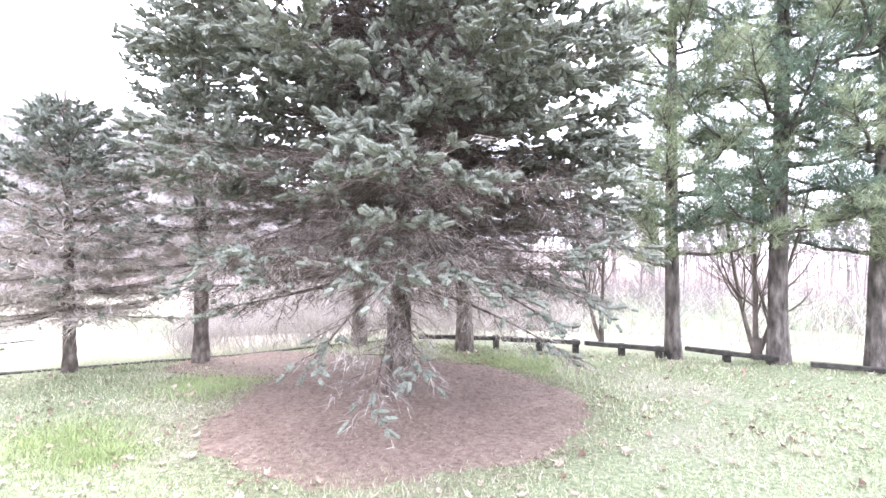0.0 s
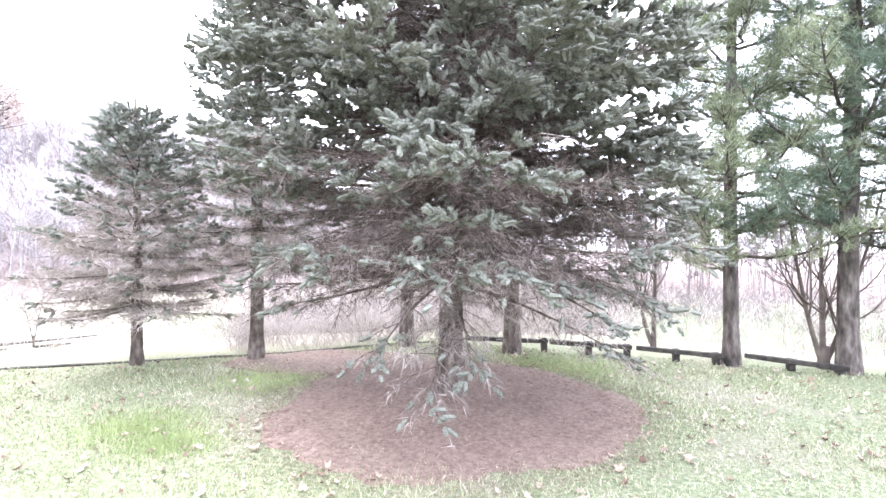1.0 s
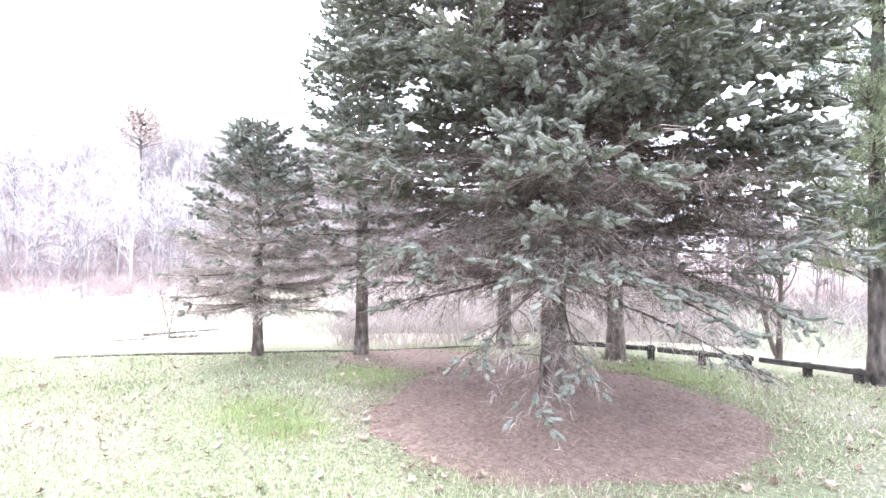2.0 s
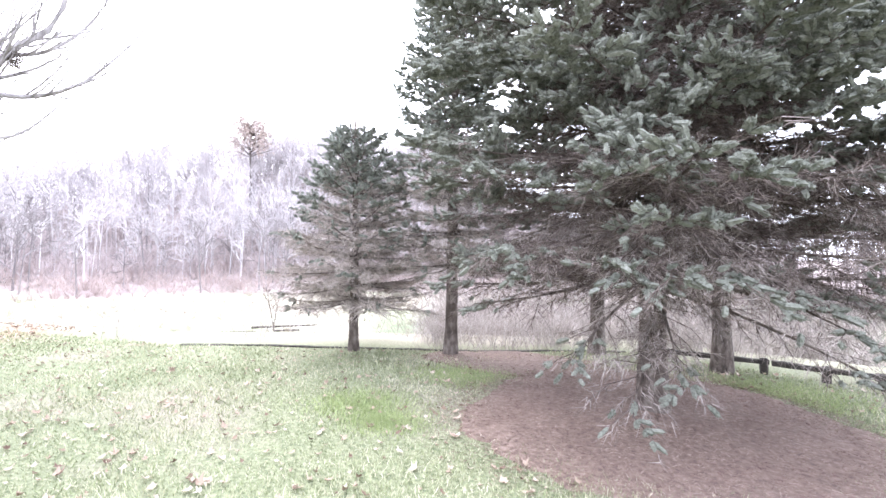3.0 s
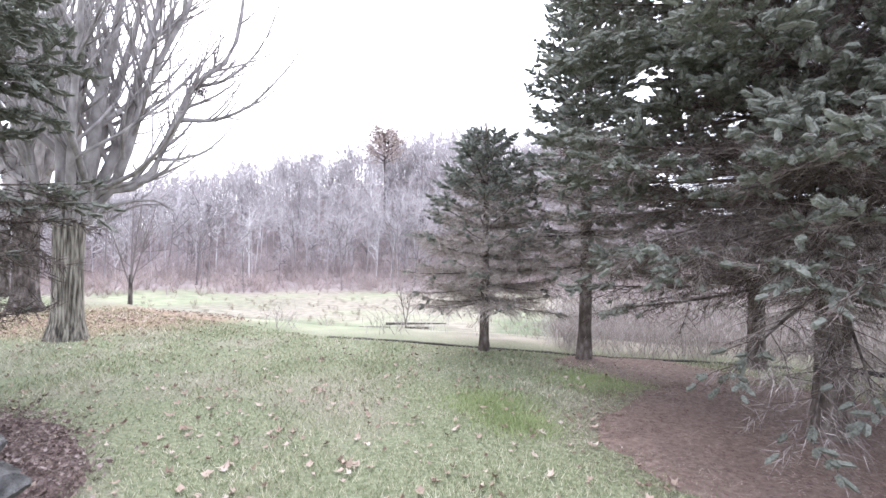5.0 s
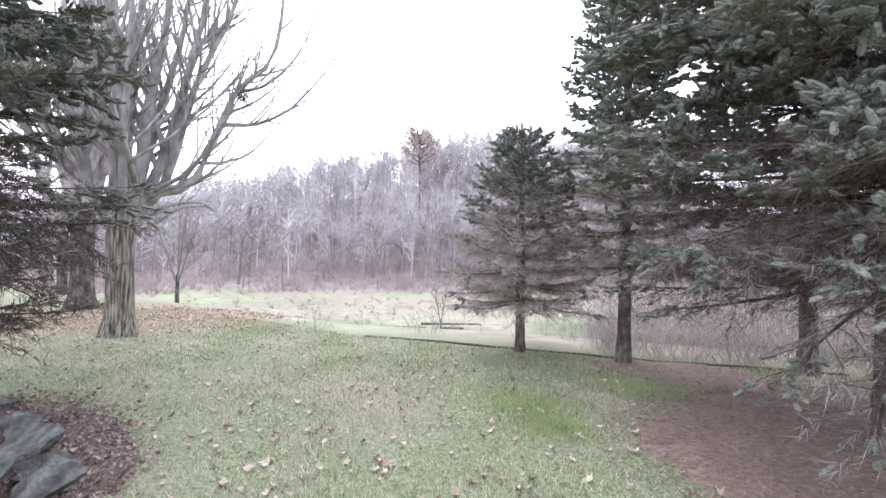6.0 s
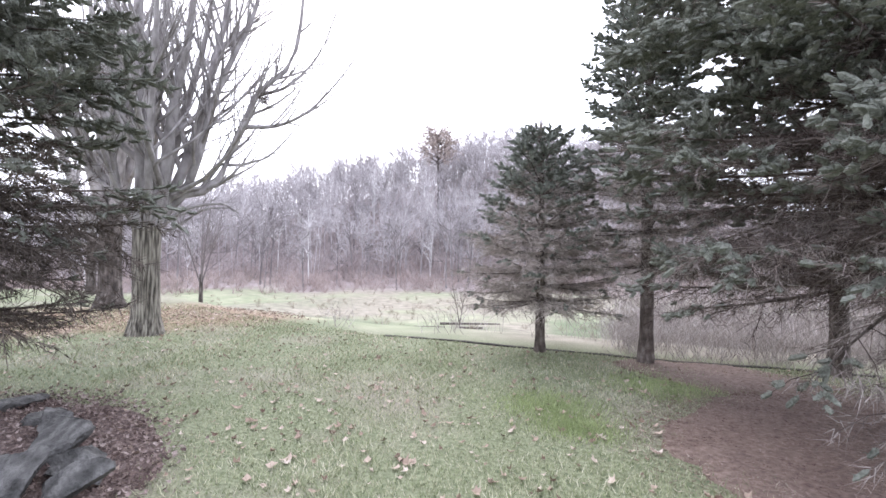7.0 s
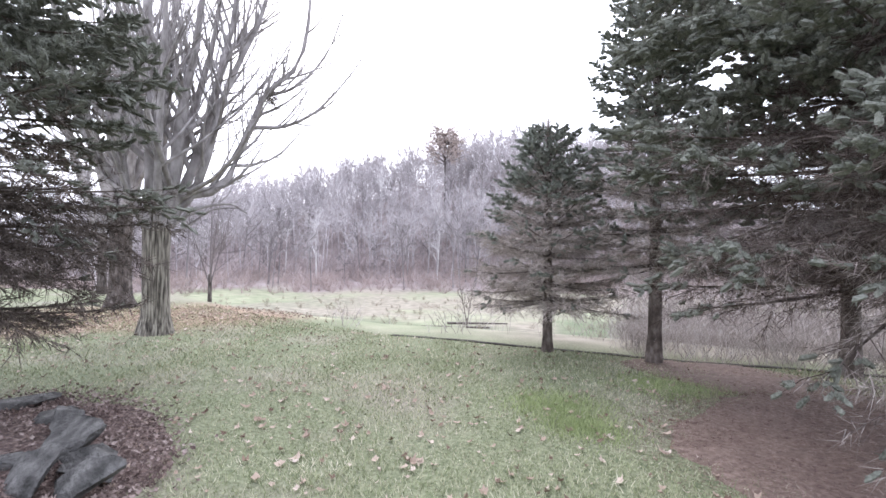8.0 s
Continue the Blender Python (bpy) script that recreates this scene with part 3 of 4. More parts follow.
def bare_tree(name, x, y, trunk_h, girth, limbs, seed, label, levels=3, gap=0.3, flare=1.6, mat=MAPLE_BARK, limb_mat=LIMB, nest=None, group="bare trees"):
    """A leafless broadleaf tree; limbs are rows of mid point, tip and thickness, relative to its foot."""
    g = np.random.default_rng(seed)
    base = np.array([x, y, float(land(x, y)) - 0.04])
    tree = tagged(new(name), label, "tree", group)
    tree.location = base
    hs = np.concatenate([[0, 0.06, 0.16, 0.35], np.linspace(0.6, trunk_h, 6)]) * (trunk_h / max(trunk_h, 0.7))
    rad = girth * np.array([flare, flare * 0.93, 1.28, 1.08, 1.0, 0.97, 0.95, 0.96, 1.0, 0.96])
    part("trunk", tri_mesh("trunk", *tube(np.stack([0.01 * np.sin(hs * 3), 0 * hs, hs], 1), rad, 26, 0.07, seed), True), mat, tree, "deeply furrowed trunk flaring at its foot")
    out = [[] for _ in range(levels)]
    for *bends, r in limbs:
        bends = [np.array(q, float) for q in bends]
        if bends[0][2] > trunk_h + 0.2 and len(bends) == 2:
            bends.insert(0, np.array([bends[0][0] * 0.12, bends[0][1] * 0.12, trunk_h - 0.25]))
        c = bezier(*bends, 14) if len(bends) == 3 else spline(bends, 14)
        drift = np.cumsum(g.normal(0, 0.022, (14, 3)), 0) * np.linspace(0, 1, 14)[:, None] * min(1.0, r * 12)
        c = c + drift
        twiggy(c, np.linspace(r, r * 0.22 + 0.004, 14), 0, g, out, levels, gap=gap if r > 0.06 else 0.2)
    for c, r in out[0]:
        part("limb", tri_mesh("limb", *tube(c, r, 9, 0.04, seed), True), limb_mat, tree)
    for c, r in out[1]:
        part("branch", tri_mesh("branch", *tube(c, r, 5), True), limb_mat, tree)
    if levels > 2 and out[2]:
        part("twig_tangle", tri_mesh("twig_tangle", *merge([tube(c, r, 3) for c, r in out[2]])), limb_mat, tree)["kind"] = "stuff"
    if nest is not None:
        s = g.normal(0, 0.07, (160, 3)) + nest
        e = s + g.normal(0, 0.07, (160, 3))
        part("nest", tri_mesh("nest", *sticks(s, e, 0.006, 0.003)), DARKTWIG, tree, "ragged ball of twigs and leaves")
    return tree


RIGHT, AWAY = np.array([0.208, 0.978, 0]), np.array([-0.978, 0.208, 0])


def reach(r, a, z):
    """A place by metres across, metres behind and metres up."""
    return RIGHT * r + AWAY * a + np.array([0, 0, z])


STEMS = [
    (reach(0, 0.1, 1.9), reach(-0.11, 0.1, 3.35), reach(-0.2, 0.15, 4.8), reach(-0.3, 0.3, 9.2), 0.185),
    (reach(0.1, -0.1, 1.9), reach(0.26, -0.15, 2.9), reach(0.38, -0.2, 4.1), reach(0.6, -0.3, 5.4), reach(0.95, -0.4, 8.8), 0.135),
    (reach(0.15, 0, 1.95), reach(0.57, 0.1, 3.13), reach(0.92, 0.1, 4.63), reach(1.24, 0.2, 6.2), reach(1.6, 0.2, 8.6), 0.105),
    (reach(0.1, 0.2, 1.95), reach(0.36, 0.3, 3.2), reach(0.66, 0.4, 4.7), reach(0.9, 0.5, 6.1), reach(1.2, 0.6, 8.8), 0.095),
    (reach(0.05, 0.2, 1.95), reach(0.1, 0.9, 3.4), reach(0.2, 1.6, 6.0), reach(0.3, 2.0, 8.6), 0.08),
    (reach(0, -0.15, 1.95), reach(0.02, -0.6, 3.2), reach(0.1, -1.2, 5.5), reach(0.2, -1.8, 8.4), 0.075),
]
OUTER_LIMBS = [
    (reach(0.12, -0.05, 1.95), reach(0.32, -0.05, 2.42), reach(0.6, -0.1, 2.66), reach(0.85, -0.1, 3.42), reach(1.07, -0.1, 4.34), reach(1.55, -0.1, 5.5), reach(1.9, -0.1, 6.4), reach(2.3, -0.1, 8.2), 0.10),
    (reach(0.15, 0, 1.95), reach(0.5, 0.05, 2.48), reach(1.05, 0.05, 2.72), reach(1.48, 0, 3.82), reach(1.78, 0, 4.57), reach(2.3, 0, 5.2), reach(2.51, 0, 6.2), reach(2.6, 0, 7.4), 0.095),
    (reach(0.78, 0.1, 3.95), reach(1.06, 0.1, 5.2), reach(1.45, 0.1, 5.65), reach(1.75, 0.1, 6.4), reach(1.95, 0.1, 7.8), 0.055),
]
SIDE_LIMBS = [
    (reach(1.5, 0, 3.85), reach(2.2, 0, 4.0), reach(2.94, 0, 4.55), reach(3.75, 0, 5.7), 0.045),
    (reach(1.2, 0, 3.1), reach(1.6, 0.1, 3.18), reach(2.1, 0.1, 3.4), reach(2.5, 0.1, 3.95), 0.036),
    (reach(1.75, 0, 4.5), reach(2.3, -0.1, 4.75), reach(2.9, -0.1, 5.5), reach(3.3, -0.1, 6.6), 0.035),
    (reach(0.2, -0.1, 1.9), reach(0.54, -0.15, 2.2), reach(1.1, -0.2, 2.32), reach(1.45, -0.2, 2.1), 0.04),
    (reach(0.2, 0.1, 1.8), reach(0.5, 0.15, 1.95), reach(0.9, 0.2, 2.25), reach(1.3, 0.2, 2.3), 0.03),
    (reach(-0.1, -0.1, 1.9), reach(-0.46, -0.2, 2.6), reach(-0.56, -0.3, 4.3), reach(-0.7, -0.3, 8.5), 0.10),
    (reach(-0.15, 0.1, 1.9), reach(-0.82, 0.2, 3.0), reach(-1.3, 0.3, 4.0), reach(-2.0, 0.4, 7.5), 0.085),
]
bare_tree("maple_tree", -9.9, 2.12, 2.15, 0.222, STEMS + OUTER_LIMBS + SIDE_LIMBS, 31, "big leafless maple with grey furrowed bark on leaf-strewn lawn", nest=reach(1.85, -0.1, 4.45), gap=0.40, flare=1.5)
BACK_LIMBS = [((-0.2, 0.3, 5), (-0.4, 0.8, 10), 0.18), ((0.2, -0.8, 4.5), (0.3, -2.0, 9.5), 0.15), ((0.3, 0.6, 4.5), (0.4, 1.4, 9.5), 0.15), ((-0.5, -0.2, 4.8), (-1.5, -0.4, 9.5), 0.14), ((0.5, 0.2, 4.6), (1.5, 0.3, 9.0), 0.14)]
bare_tree("maple_tree", -14.7, 2.33, 2.4, 0.25, BACK_LIMBS, 32, "dark-trunked leafless maple beyond the lawn", gap=0.5, mat=PINE_BARK)
bare_tree("maple_tree", -18.9, 2.5, 2.2, 0.12, BACK_LIMBS[:2], 36, "slender leafless tree beyond the lawn", gap=0.6, mat=PINE_BARK, flare=1.2)
SMALL_LIMBS = [((0.0, 0.3, 1.6), (0.0, 0.7, 3.2), 0.04), ((0.0, -0.3, 1.6), (0.1, -0.8, 3.0), 0.04), ((0.3, 0, 1.7), (0.5, 0.1, 3.4), 0.04), ((-0.2, 0.1, 1.8), (-0.4, 0.2, 3.4), 0.04)]
YOUNG_LIMBS = [(mid, tip, 0.024) for mid, tip, _ in SMALL_LIMBS]
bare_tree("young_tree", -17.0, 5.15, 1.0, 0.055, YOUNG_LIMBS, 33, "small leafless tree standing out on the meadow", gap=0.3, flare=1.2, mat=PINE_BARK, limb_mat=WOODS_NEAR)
STEM_LIMBS = [((-0.25, 0, 0.8), (-0.5, 0.1, 2.6), 0.035), ((0.05, 0.1, 1.0), (0.1, 0.2, 3.0), 0.04), ((0.35, 0, 0.8), (0.75, 0.0, 2.4), 0.035)]
bare_tree("sapling", 4.5, 7.2, 0.4, 0.06, STEM_LIMBS, 34, "leafless many-stemmed sapling behind the rail fence", gap=0.3, flare=1.1, mat=DARKTWIG, limb_mat=DARKTWIG)
bare_tree("sapling", 2.65, 8.3, 0.4, 0.04, STEM_LIMBS[:2], 35, "thin leafless sapling behind the rail fence", gap=0.3, flare=1.1, mat=DARKTWIG, limb_mat=DARKTWIG)

# ---- far woods, meadow weeds and brush ----


def woods(name, belts, mat, label, seed, tall=(7.5, 12.5), thick=(0.06, 0.13), fine=0.04):
    """Bare forked trees up the far hill, as one body of trunks, limbs and twigs; belts of (count, azimuths, distances)."""
    g = np.random.default_rng(seed)
    n = sum(b[0] for b in belts)
    az = np.radians(np.concatenate([g.uniform(*b[1], b[0]) for b in belts]))
    r = np.concatenate([g.uniform(*b[2], b[0]) for b in belts])
    x, y = r * np.sin(az), r * np.cos(az)
    foot = np.stack([x, y, land(x, y) - 0.2], 1)
    tall = g.uniform(*tall, n) * g.choice([0.7, 0.9, 1.0, 1.12], n)
    bend = np.concatenate([g.normal(0, 0.06, (n, 2)), np.ones((n, 1))], 1)
    girth = g.uniform(*thick, n)
    out = []
    for k in range(3):
        out.append(sticks(foot + bend * (tall * k / 3)[:, None], foot + bend * (tall * (k + 1) / 3)[:, None], girth * (1 - k * 0.3), girth * (1 - (k + 1) * 0.3)))

    def offshoots(p, way, long, m, wide, low, spray, lift, ratio):
        """m shoots along each stick, leaning out and up."""
        h = g.uniform(low, 1.0, (len(p), m))
        q = p[:, None] + way[:, None] * (long[:, None] * h)[..., None]
        d = unit(way[:, None] + g.normal(0, spray, (len(p), m, 3)) + np.array([0, 0, lift]))
        ln = (long[:, None] * ratio * (1.25 - 0.75 * h) * g.uniform(0.6, 1.2, h.shape)).ravel()
        q, d = q.reshape(-1, 3), d.reshape(-1, 3)
        out.append(slivers(q, q + d * ln[:, None], wide))
        return q, d, ln

    p, d, ln = offshoots(foot, bend, tall, 10, 0.07, 0.38, 0.8, 0.2, 0.42)
    p, d, ln = offshoots(p, d, ln, 4, 0.045, 0.25, 0.6, 0.2, 0.58)
    offshoots(p, d, ln, 5, fine, 0.15, 0.55, 0.2, 0.75)
    tagged(part(name, tri_mesh(name, *merge(out)), mat), label, "woods", kind="stuff")


# Distance haze on this belt is painted into its bark.
woods("far_woods", [(900, (-86, -20), (104, 150)), (560, (-104, -20), (74, 118))], WOODS_HAZED, "hazy leafless grey-mauve woods covering the far hill", 41)
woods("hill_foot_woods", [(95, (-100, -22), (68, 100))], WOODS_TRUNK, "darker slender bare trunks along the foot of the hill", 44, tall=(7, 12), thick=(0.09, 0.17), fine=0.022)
woods("pale_woods", [(34, (-90, -24), (70, 100))], WOODS_PALE, "scattered pale-barked bare trees on the hill", 45, tall=(8, 13), thick=(0.1, 0.16), fine=0.02)
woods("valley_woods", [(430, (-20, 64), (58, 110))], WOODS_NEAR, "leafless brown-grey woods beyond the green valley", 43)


def brush(name, n, az, r, tall, mat, label, seed, clump=6, thick=0.006, kind_word="brush", far=False):
    """Thin leaning stems in clumps."""
    g = np.random.default_rng(seed)
    a = np.radians(g.uniform(*az, n))
    d = g.uniform(*r, n)
    x, y = d * np.sin(a), d * np.cos(a)
    if far:
        w = bumpy(x, y, 0.23, seed) + g.normal(0, 0.3, n) > -0.5
        x, y, d = x[w], y[w], d[w]
    over = d - edge_r(x, y)
    keep = over > 0.15
    x, y = np.repeat(x[keep], clump), np.repeat(y[keep], clump)
    x, y = x + g.normal(0, 0.12, len(x)), y + g.normal(0, 0.12, len(x))
    p = np.stack([x, y, land(x, y) - 0.03], 1)
    h = g.uniform(*tall, len(x))
    m = p + np.stack([g.normal(0, 0.25, len(x)), g.normal(0, 0.25, len(x)), 0.55 + 0 * h], 1) * h[:, None]
    e = m + np.stack([g.normal(0, 0.25, len(x)), g.normal(0, 0.25, len(x)), 0.4 + 0 * h], 1) * h[:, None]
    f = m + np.stack([g.normal(0, 0.3, len(x)), g.normal(0, 0.3, len(x)), 0.3 + 0 * h], 1) * h[:, None]
    if far:
        v = slivers(np.concatenate([p, m, m, m]), np.concatenate([m + (m - p) * 0.3, e, f, f * 0.5 + e * 0.5 + g.normal(0, 0.1, p.shape)]), np.repeat([thick, thick * 0.7, thick * 0.6, thick * 0.5], len(x)))
    else:
        v = sticks(np.concatenate([p, m, m]), np.concatenate([m, e, f]), np.repeat([thick, thick * 0.7, thick * 0.6], len(x)), np.repeat([thick * 0.7, thick * 0.35, thick * 0.3], len(x)))
    tagged(part(name, tri_mesh(name, *v), mat), label, kind_word, kind="stuff")


brush("brush", 560, (-29, 8), (7.9, 13), (0.15, 0.6), BRUSH, "tangled dry grey brush behind the lawn edge", 51, thick=0.0035)
brush("brush", 50, (8, 48), (8.4, 13), (0.4, 1.3), BRUSH, "a few tall dry stems behind the rail fence", 56, thick=0.006)
brush("brush", 22, (-62, -29), (8.8, 12), (0.2, 0.6), BRUSH, "sparse low dry stems behind the lawn edge", 52, thick=0.005)
brush("valley_brush", 3300, (-27, 14), (13, 46), (0.5, 2.3), BRUSH, "pinkish dry brush thicket in the valley", 55, clump=8, thick=0.014, far=True)
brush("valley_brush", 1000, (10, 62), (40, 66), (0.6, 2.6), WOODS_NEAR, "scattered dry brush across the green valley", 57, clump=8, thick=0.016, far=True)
brush("woodland_edge_brush", 1700, (-104, 62), (64, 84), (0.6, 3.0), REDWOODS, "russet bare brush along the foot of the hill", 53, clump=9, thick=0.03, far=True)
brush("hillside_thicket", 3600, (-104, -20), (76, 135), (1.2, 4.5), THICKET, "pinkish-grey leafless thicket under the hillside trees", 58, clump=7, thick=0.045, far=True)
brush("meadow_weeds", 1100, (-95, 60), (22, 66), (0.12, 0.5), STRAW, "dry tan weeds standing in the meadow", 54, clump=14, thick=0.016, kind_word="weeds", far=True)


def oak(x, y, tall):
    """A tall tree that still holds some russet leaves."""
    g = np.random.default_rng(61)
    base = np.array([x, y, float(land(x, y)) - 0.2])
    tree = tagged(new("oak_tree"), "tall oak on the hill still holding russet leaves", "tree")
    tree.location = base
    hs = np.linspace(0, tall, 8)
    part("trunk", tri_mesh("trunk", *tube(np.stack([0.2 * np.sin(hs * 0.3), 0 * hs, hs], 1), np.linspace(0.35, 0.06, 8), 8), True), PINE_BARK, tree)
    h = g.uniform(0.66, 1.0, 60) * tall
    a = g.uniform(0, 6.28, 60)
    ln = g.uniform(2.5, 6.5, 60) * (1.6 - 0.9 * h / tall)
    p = np.stack([0 * h, 0 * h, h], 1)
    e = p + np.stack([np.cos(a) * ln, np.sin(a) * ln, ln * g.uniform(0.2, 0.8, 60)], 1)
    part("branch_tangle", tri_mesh("branch_tangle", *sticks(p, e, 0.08, 0.03)), PINE_BARK, tree)["kind"] = "stuff"
    k = g.integers(0, 60, 2600)
    q = p[k] + (e - p)[k] * g.uniform(0.35, 1.1, (2600, 1)) + g.normal(0, 0.5, (2600, 3))
    part("crown", tri_mesh("crown", *slivers(q, q + g.normal(0, 0.3, q.shape), 0.13)), OAK_LEAF, tree, "thin russet foliage")


oak(-74.0, 67.1, 25.0 - float(land(-74.0, 67.1)))


def fallen_log(x, y, z, turn, long, r, seed):
    pts = np.array([[t, 0.03 * math.sin(t * 2 + seed), r + 0.02 * math.sin(t)] for t in np.linspace(-long / 2, long / 2, 8)])
    ob = tagged(part("fallen_log", tri_mesh("fallen_log", *tube(pts, np.linspace(r, r * 0.6, 8), 8, 0.08, seed), True), PINE_BARK), "dark fallen log lying in the pale meadow", "log", "fallen logs in the meadow")
    ob.matrix_world = pose(x, y, z - 0.05, 0, 0, turn)


for k, (dx, dy, turn, long) in enumerate([(0.9, 0.6, 40, 1.6), (-1.6, -1.2, 42, 2.2), (-0.6, 2.0, 44, 4.5)]):
    fallen_log(-25.1 + dx, 24.7 + dy, float(land(-25.1 + dx, 24.7 + dy)), turn, long, 0.10, 70 + k)
bare_tree("young_tree", -25.0, 24.9, 0.7, 0.05, SMALL_LIMBS[:2], 75, "small bare sapling beside logs in the meadow", gap=0.4, flare=1.2, mat=DARKTWIG, limb_mat=DARKTWIG)

# ---- lawn edge: low rail fence and edging timbers ----


def beam(a, b, w, h, seed):
    """A slightly worn squared timber from a to b."""
    a, b = Vector(a), Vector(b)
    bm = bmesh.new()
    bmesh.ops.create_cube(bm, size=1)
    bmesh.ops.scale(bm, vec=((b - a).length, w, h), verts=bm.verts)
    bmesh.ops.subdivide_edges(bm, edges=[e for e in bm.edges if abs(e.verts[0].co.x - e.verts[1].co.x) > 1e-4], cuts=5)
    bmesh.ops.bevel(bm, geom=[e for e in bm.edges if e.is_manifold and e.calc_face_angle(0) > 1], offset=min(w, h) * 0.12, segments=1, affect="EDGES")
    g = np.random.default_rng(seed)
    for v in bm.verts:
        v.co += Vector(g.normal(0, 0.003, 3))
    rot = (b - a).to_track_quat("X", "Z").to_matrix().to_4x4()
    bm.transform(Matrix.Translation((a + b) / 2) @ rot)
    me = bpy.data.meshes.new("timber")
    bm.to_mesh(me)
    bm.free()
    return me


def on_land(x, y, h=0.0):
    return (x, y, float(land(x, y)) + h)


def rail_fence():
    f = tagged(new("rail_fence"), "low dark timber rail fence on short posts at the lawn edge", "fence")
    f.location = on_land(2.22, 7.52)
    inv = Matrix.Translation(f.location).inverted()

    def add(name, a, b, w, h, seed):
        me = beam(a, b, w, h, seed)
        me.transform(inv)
        part(name, me, TIMBER, f)

    rails = [((2.15, 7.45), (3.22, 7.2), 0.17, 0.14), ((3.50, 7.19), (4.52, 6.74), 0.16, 0.10), ((4.85, 6.62), (6.6, 5.92), 0.06, 0.05), ((0.95, 7.66), (2.1, 7.47), 0.17, 0.17), ((-0.3, 7.84), (0.93, 7.67), 0.18, 0.17)]
    for k, (p, q, h0, h1) in enumerate(rails):
        add("rail", on_land(*p, h0), on_land(*q, h1), 0.08, 0.06, 60 + k)
        for s in (0.5, 0.96) if 0.1 < h0 < 0.2 else ():
            x, y = p[0] + (q[0] - p[0]) * s, p[1] + (q[1] - p[1]) * s + 0.09
            add("post", on_land(x, y, -0.15), on_land(x, y, h0 + (h1 - h0) * s + 0.03), 0.09, 0.09, 80 + k)
    return f


rail_fence()


def edging():
    az = np.arange(-54, 2, 8.0)
    for k, (a, b) in enumerate(zip(az, az[1:])):
        e = tagged(new("edging_timber"), "weathered dark landscape timber lying along the lawn edge", "edging", "lawn edging timbers")
        pts = []
        for t in (a, b - 0.05):
            rr = np.interp(t, EDGE_AZ, EDGE_R) + 0.05
            pts.append(on_land(rr * math.sin(radians(t)), rr * math.cos(radians(t)), -0.02))
        e.location = pts[0]
        me = beam(pts[0], pts[1], 0.09, 0.07, 100 + k)
        me.transform(Matrix.Translation(e.location).inverted())
        part("timber", me, TIMBER, e)


edging()

# ---- mulch rings ----


def mulch(name, cx, cy, rx, ry, label, seed, n=32000, mat=MULCH, litter=NEEDLELITTER, high=0.07):
    """A low mound of needle mulch with a ragged rim and loose litter on it."""
    g = np.random.default_rng(seed)
    k, rings = 128, 40
    ang = np.linspace(0, 2 * np.pi, k, endpoint=False)
    rim = 1 + 0.05 * np.sin(ang * 3 + seed) + 0.03 * np.sin(ang * 7 + 1) + g.normal(0, 0.02, k)
    f = np.linspace(0, 1, rings)
    x = cx + rx * f[:, None] * (rim * np.cos(ang))[None]
    y = cy + ry * f[:, None] * (rim * np.sin(ang))[None]
    top = np.where(f < 1, 0.012 + high * (1 - f ** 2), -0.03)[:, None] + (0.012 * bumpy(x, y, 5.0, seed) + 0.003 * bumpy(x, y, 17.0, seed + 1)) * (f < 0.97)[:, None]
    z = land(x, y) + top
    v = np.stack([x, y, z], -1).reshape(-1, 3)
    i, j = np.meshgrid(np.arange(rings - 1), np.arange(k), indexing="ij")
    a, b, c, d = i * k + j, i * k + (j + 1) % k, (i + 1) * k + (j + 1) % k, (i + 1) * k + j
    t = np.concatenate([np.stack([a, d, c], -1).reshape(-1, 3), np.stack([a, c, b], -1).reshape(-1, 3)])
    bed = tagged(part(name, tri_mesh(name, v, t, True), mat), label, "mulch bed", kind="structure")
    u, w = np.sqrt(g.random(n)) * 1.02 + np.abs(g.normal(0, 0.13, n)), g.uniform(0, 6.283, n)
    lx, ly = cx + rx * u * np.cos(w), cy + ry * u * np.sin(w)
    lz = land(lx, ly) + 0.022 + high * np.maximum(0, 1 - u ** 2)
    p = np.stack([lx, ly, lz], 1)
    d = unit(np.stack([g.normal(0, 1, n), g.normal(0, 1, n), g.normal(0, 0.25, n)], 1))
    tagged(part("needle_litter", tri_mesh("needle_litter", *slivers(p, p + d * g.uniform(0.015, 0.06, (n, 1)), g.uniform(0.001, 0.003, n))), litter), "fallen russet needles and twigs on the mulch", "litter", kind="stuff")
    return bed


mulch("mulch_bed", -0.32, 5.2, 1.8, 1.82, "reddish-brown needle mulch ring under the large spruce", 71)
mulch("mulch_bed_behind", -2.1, 6.75, 1.5, 0.75, "brown needle mulch under the spruces at the edge", 72, 1500, high=0.02)
mulch("leaf_bed", -4.85, 0.08, 1.6, 1.02, "leaf and bark mulch bed behind the fieldstones", 73, 9000, mat=CHIPS, litter=BEDLEAF, high=0.03)

# ---- stones, leaves, grass ----


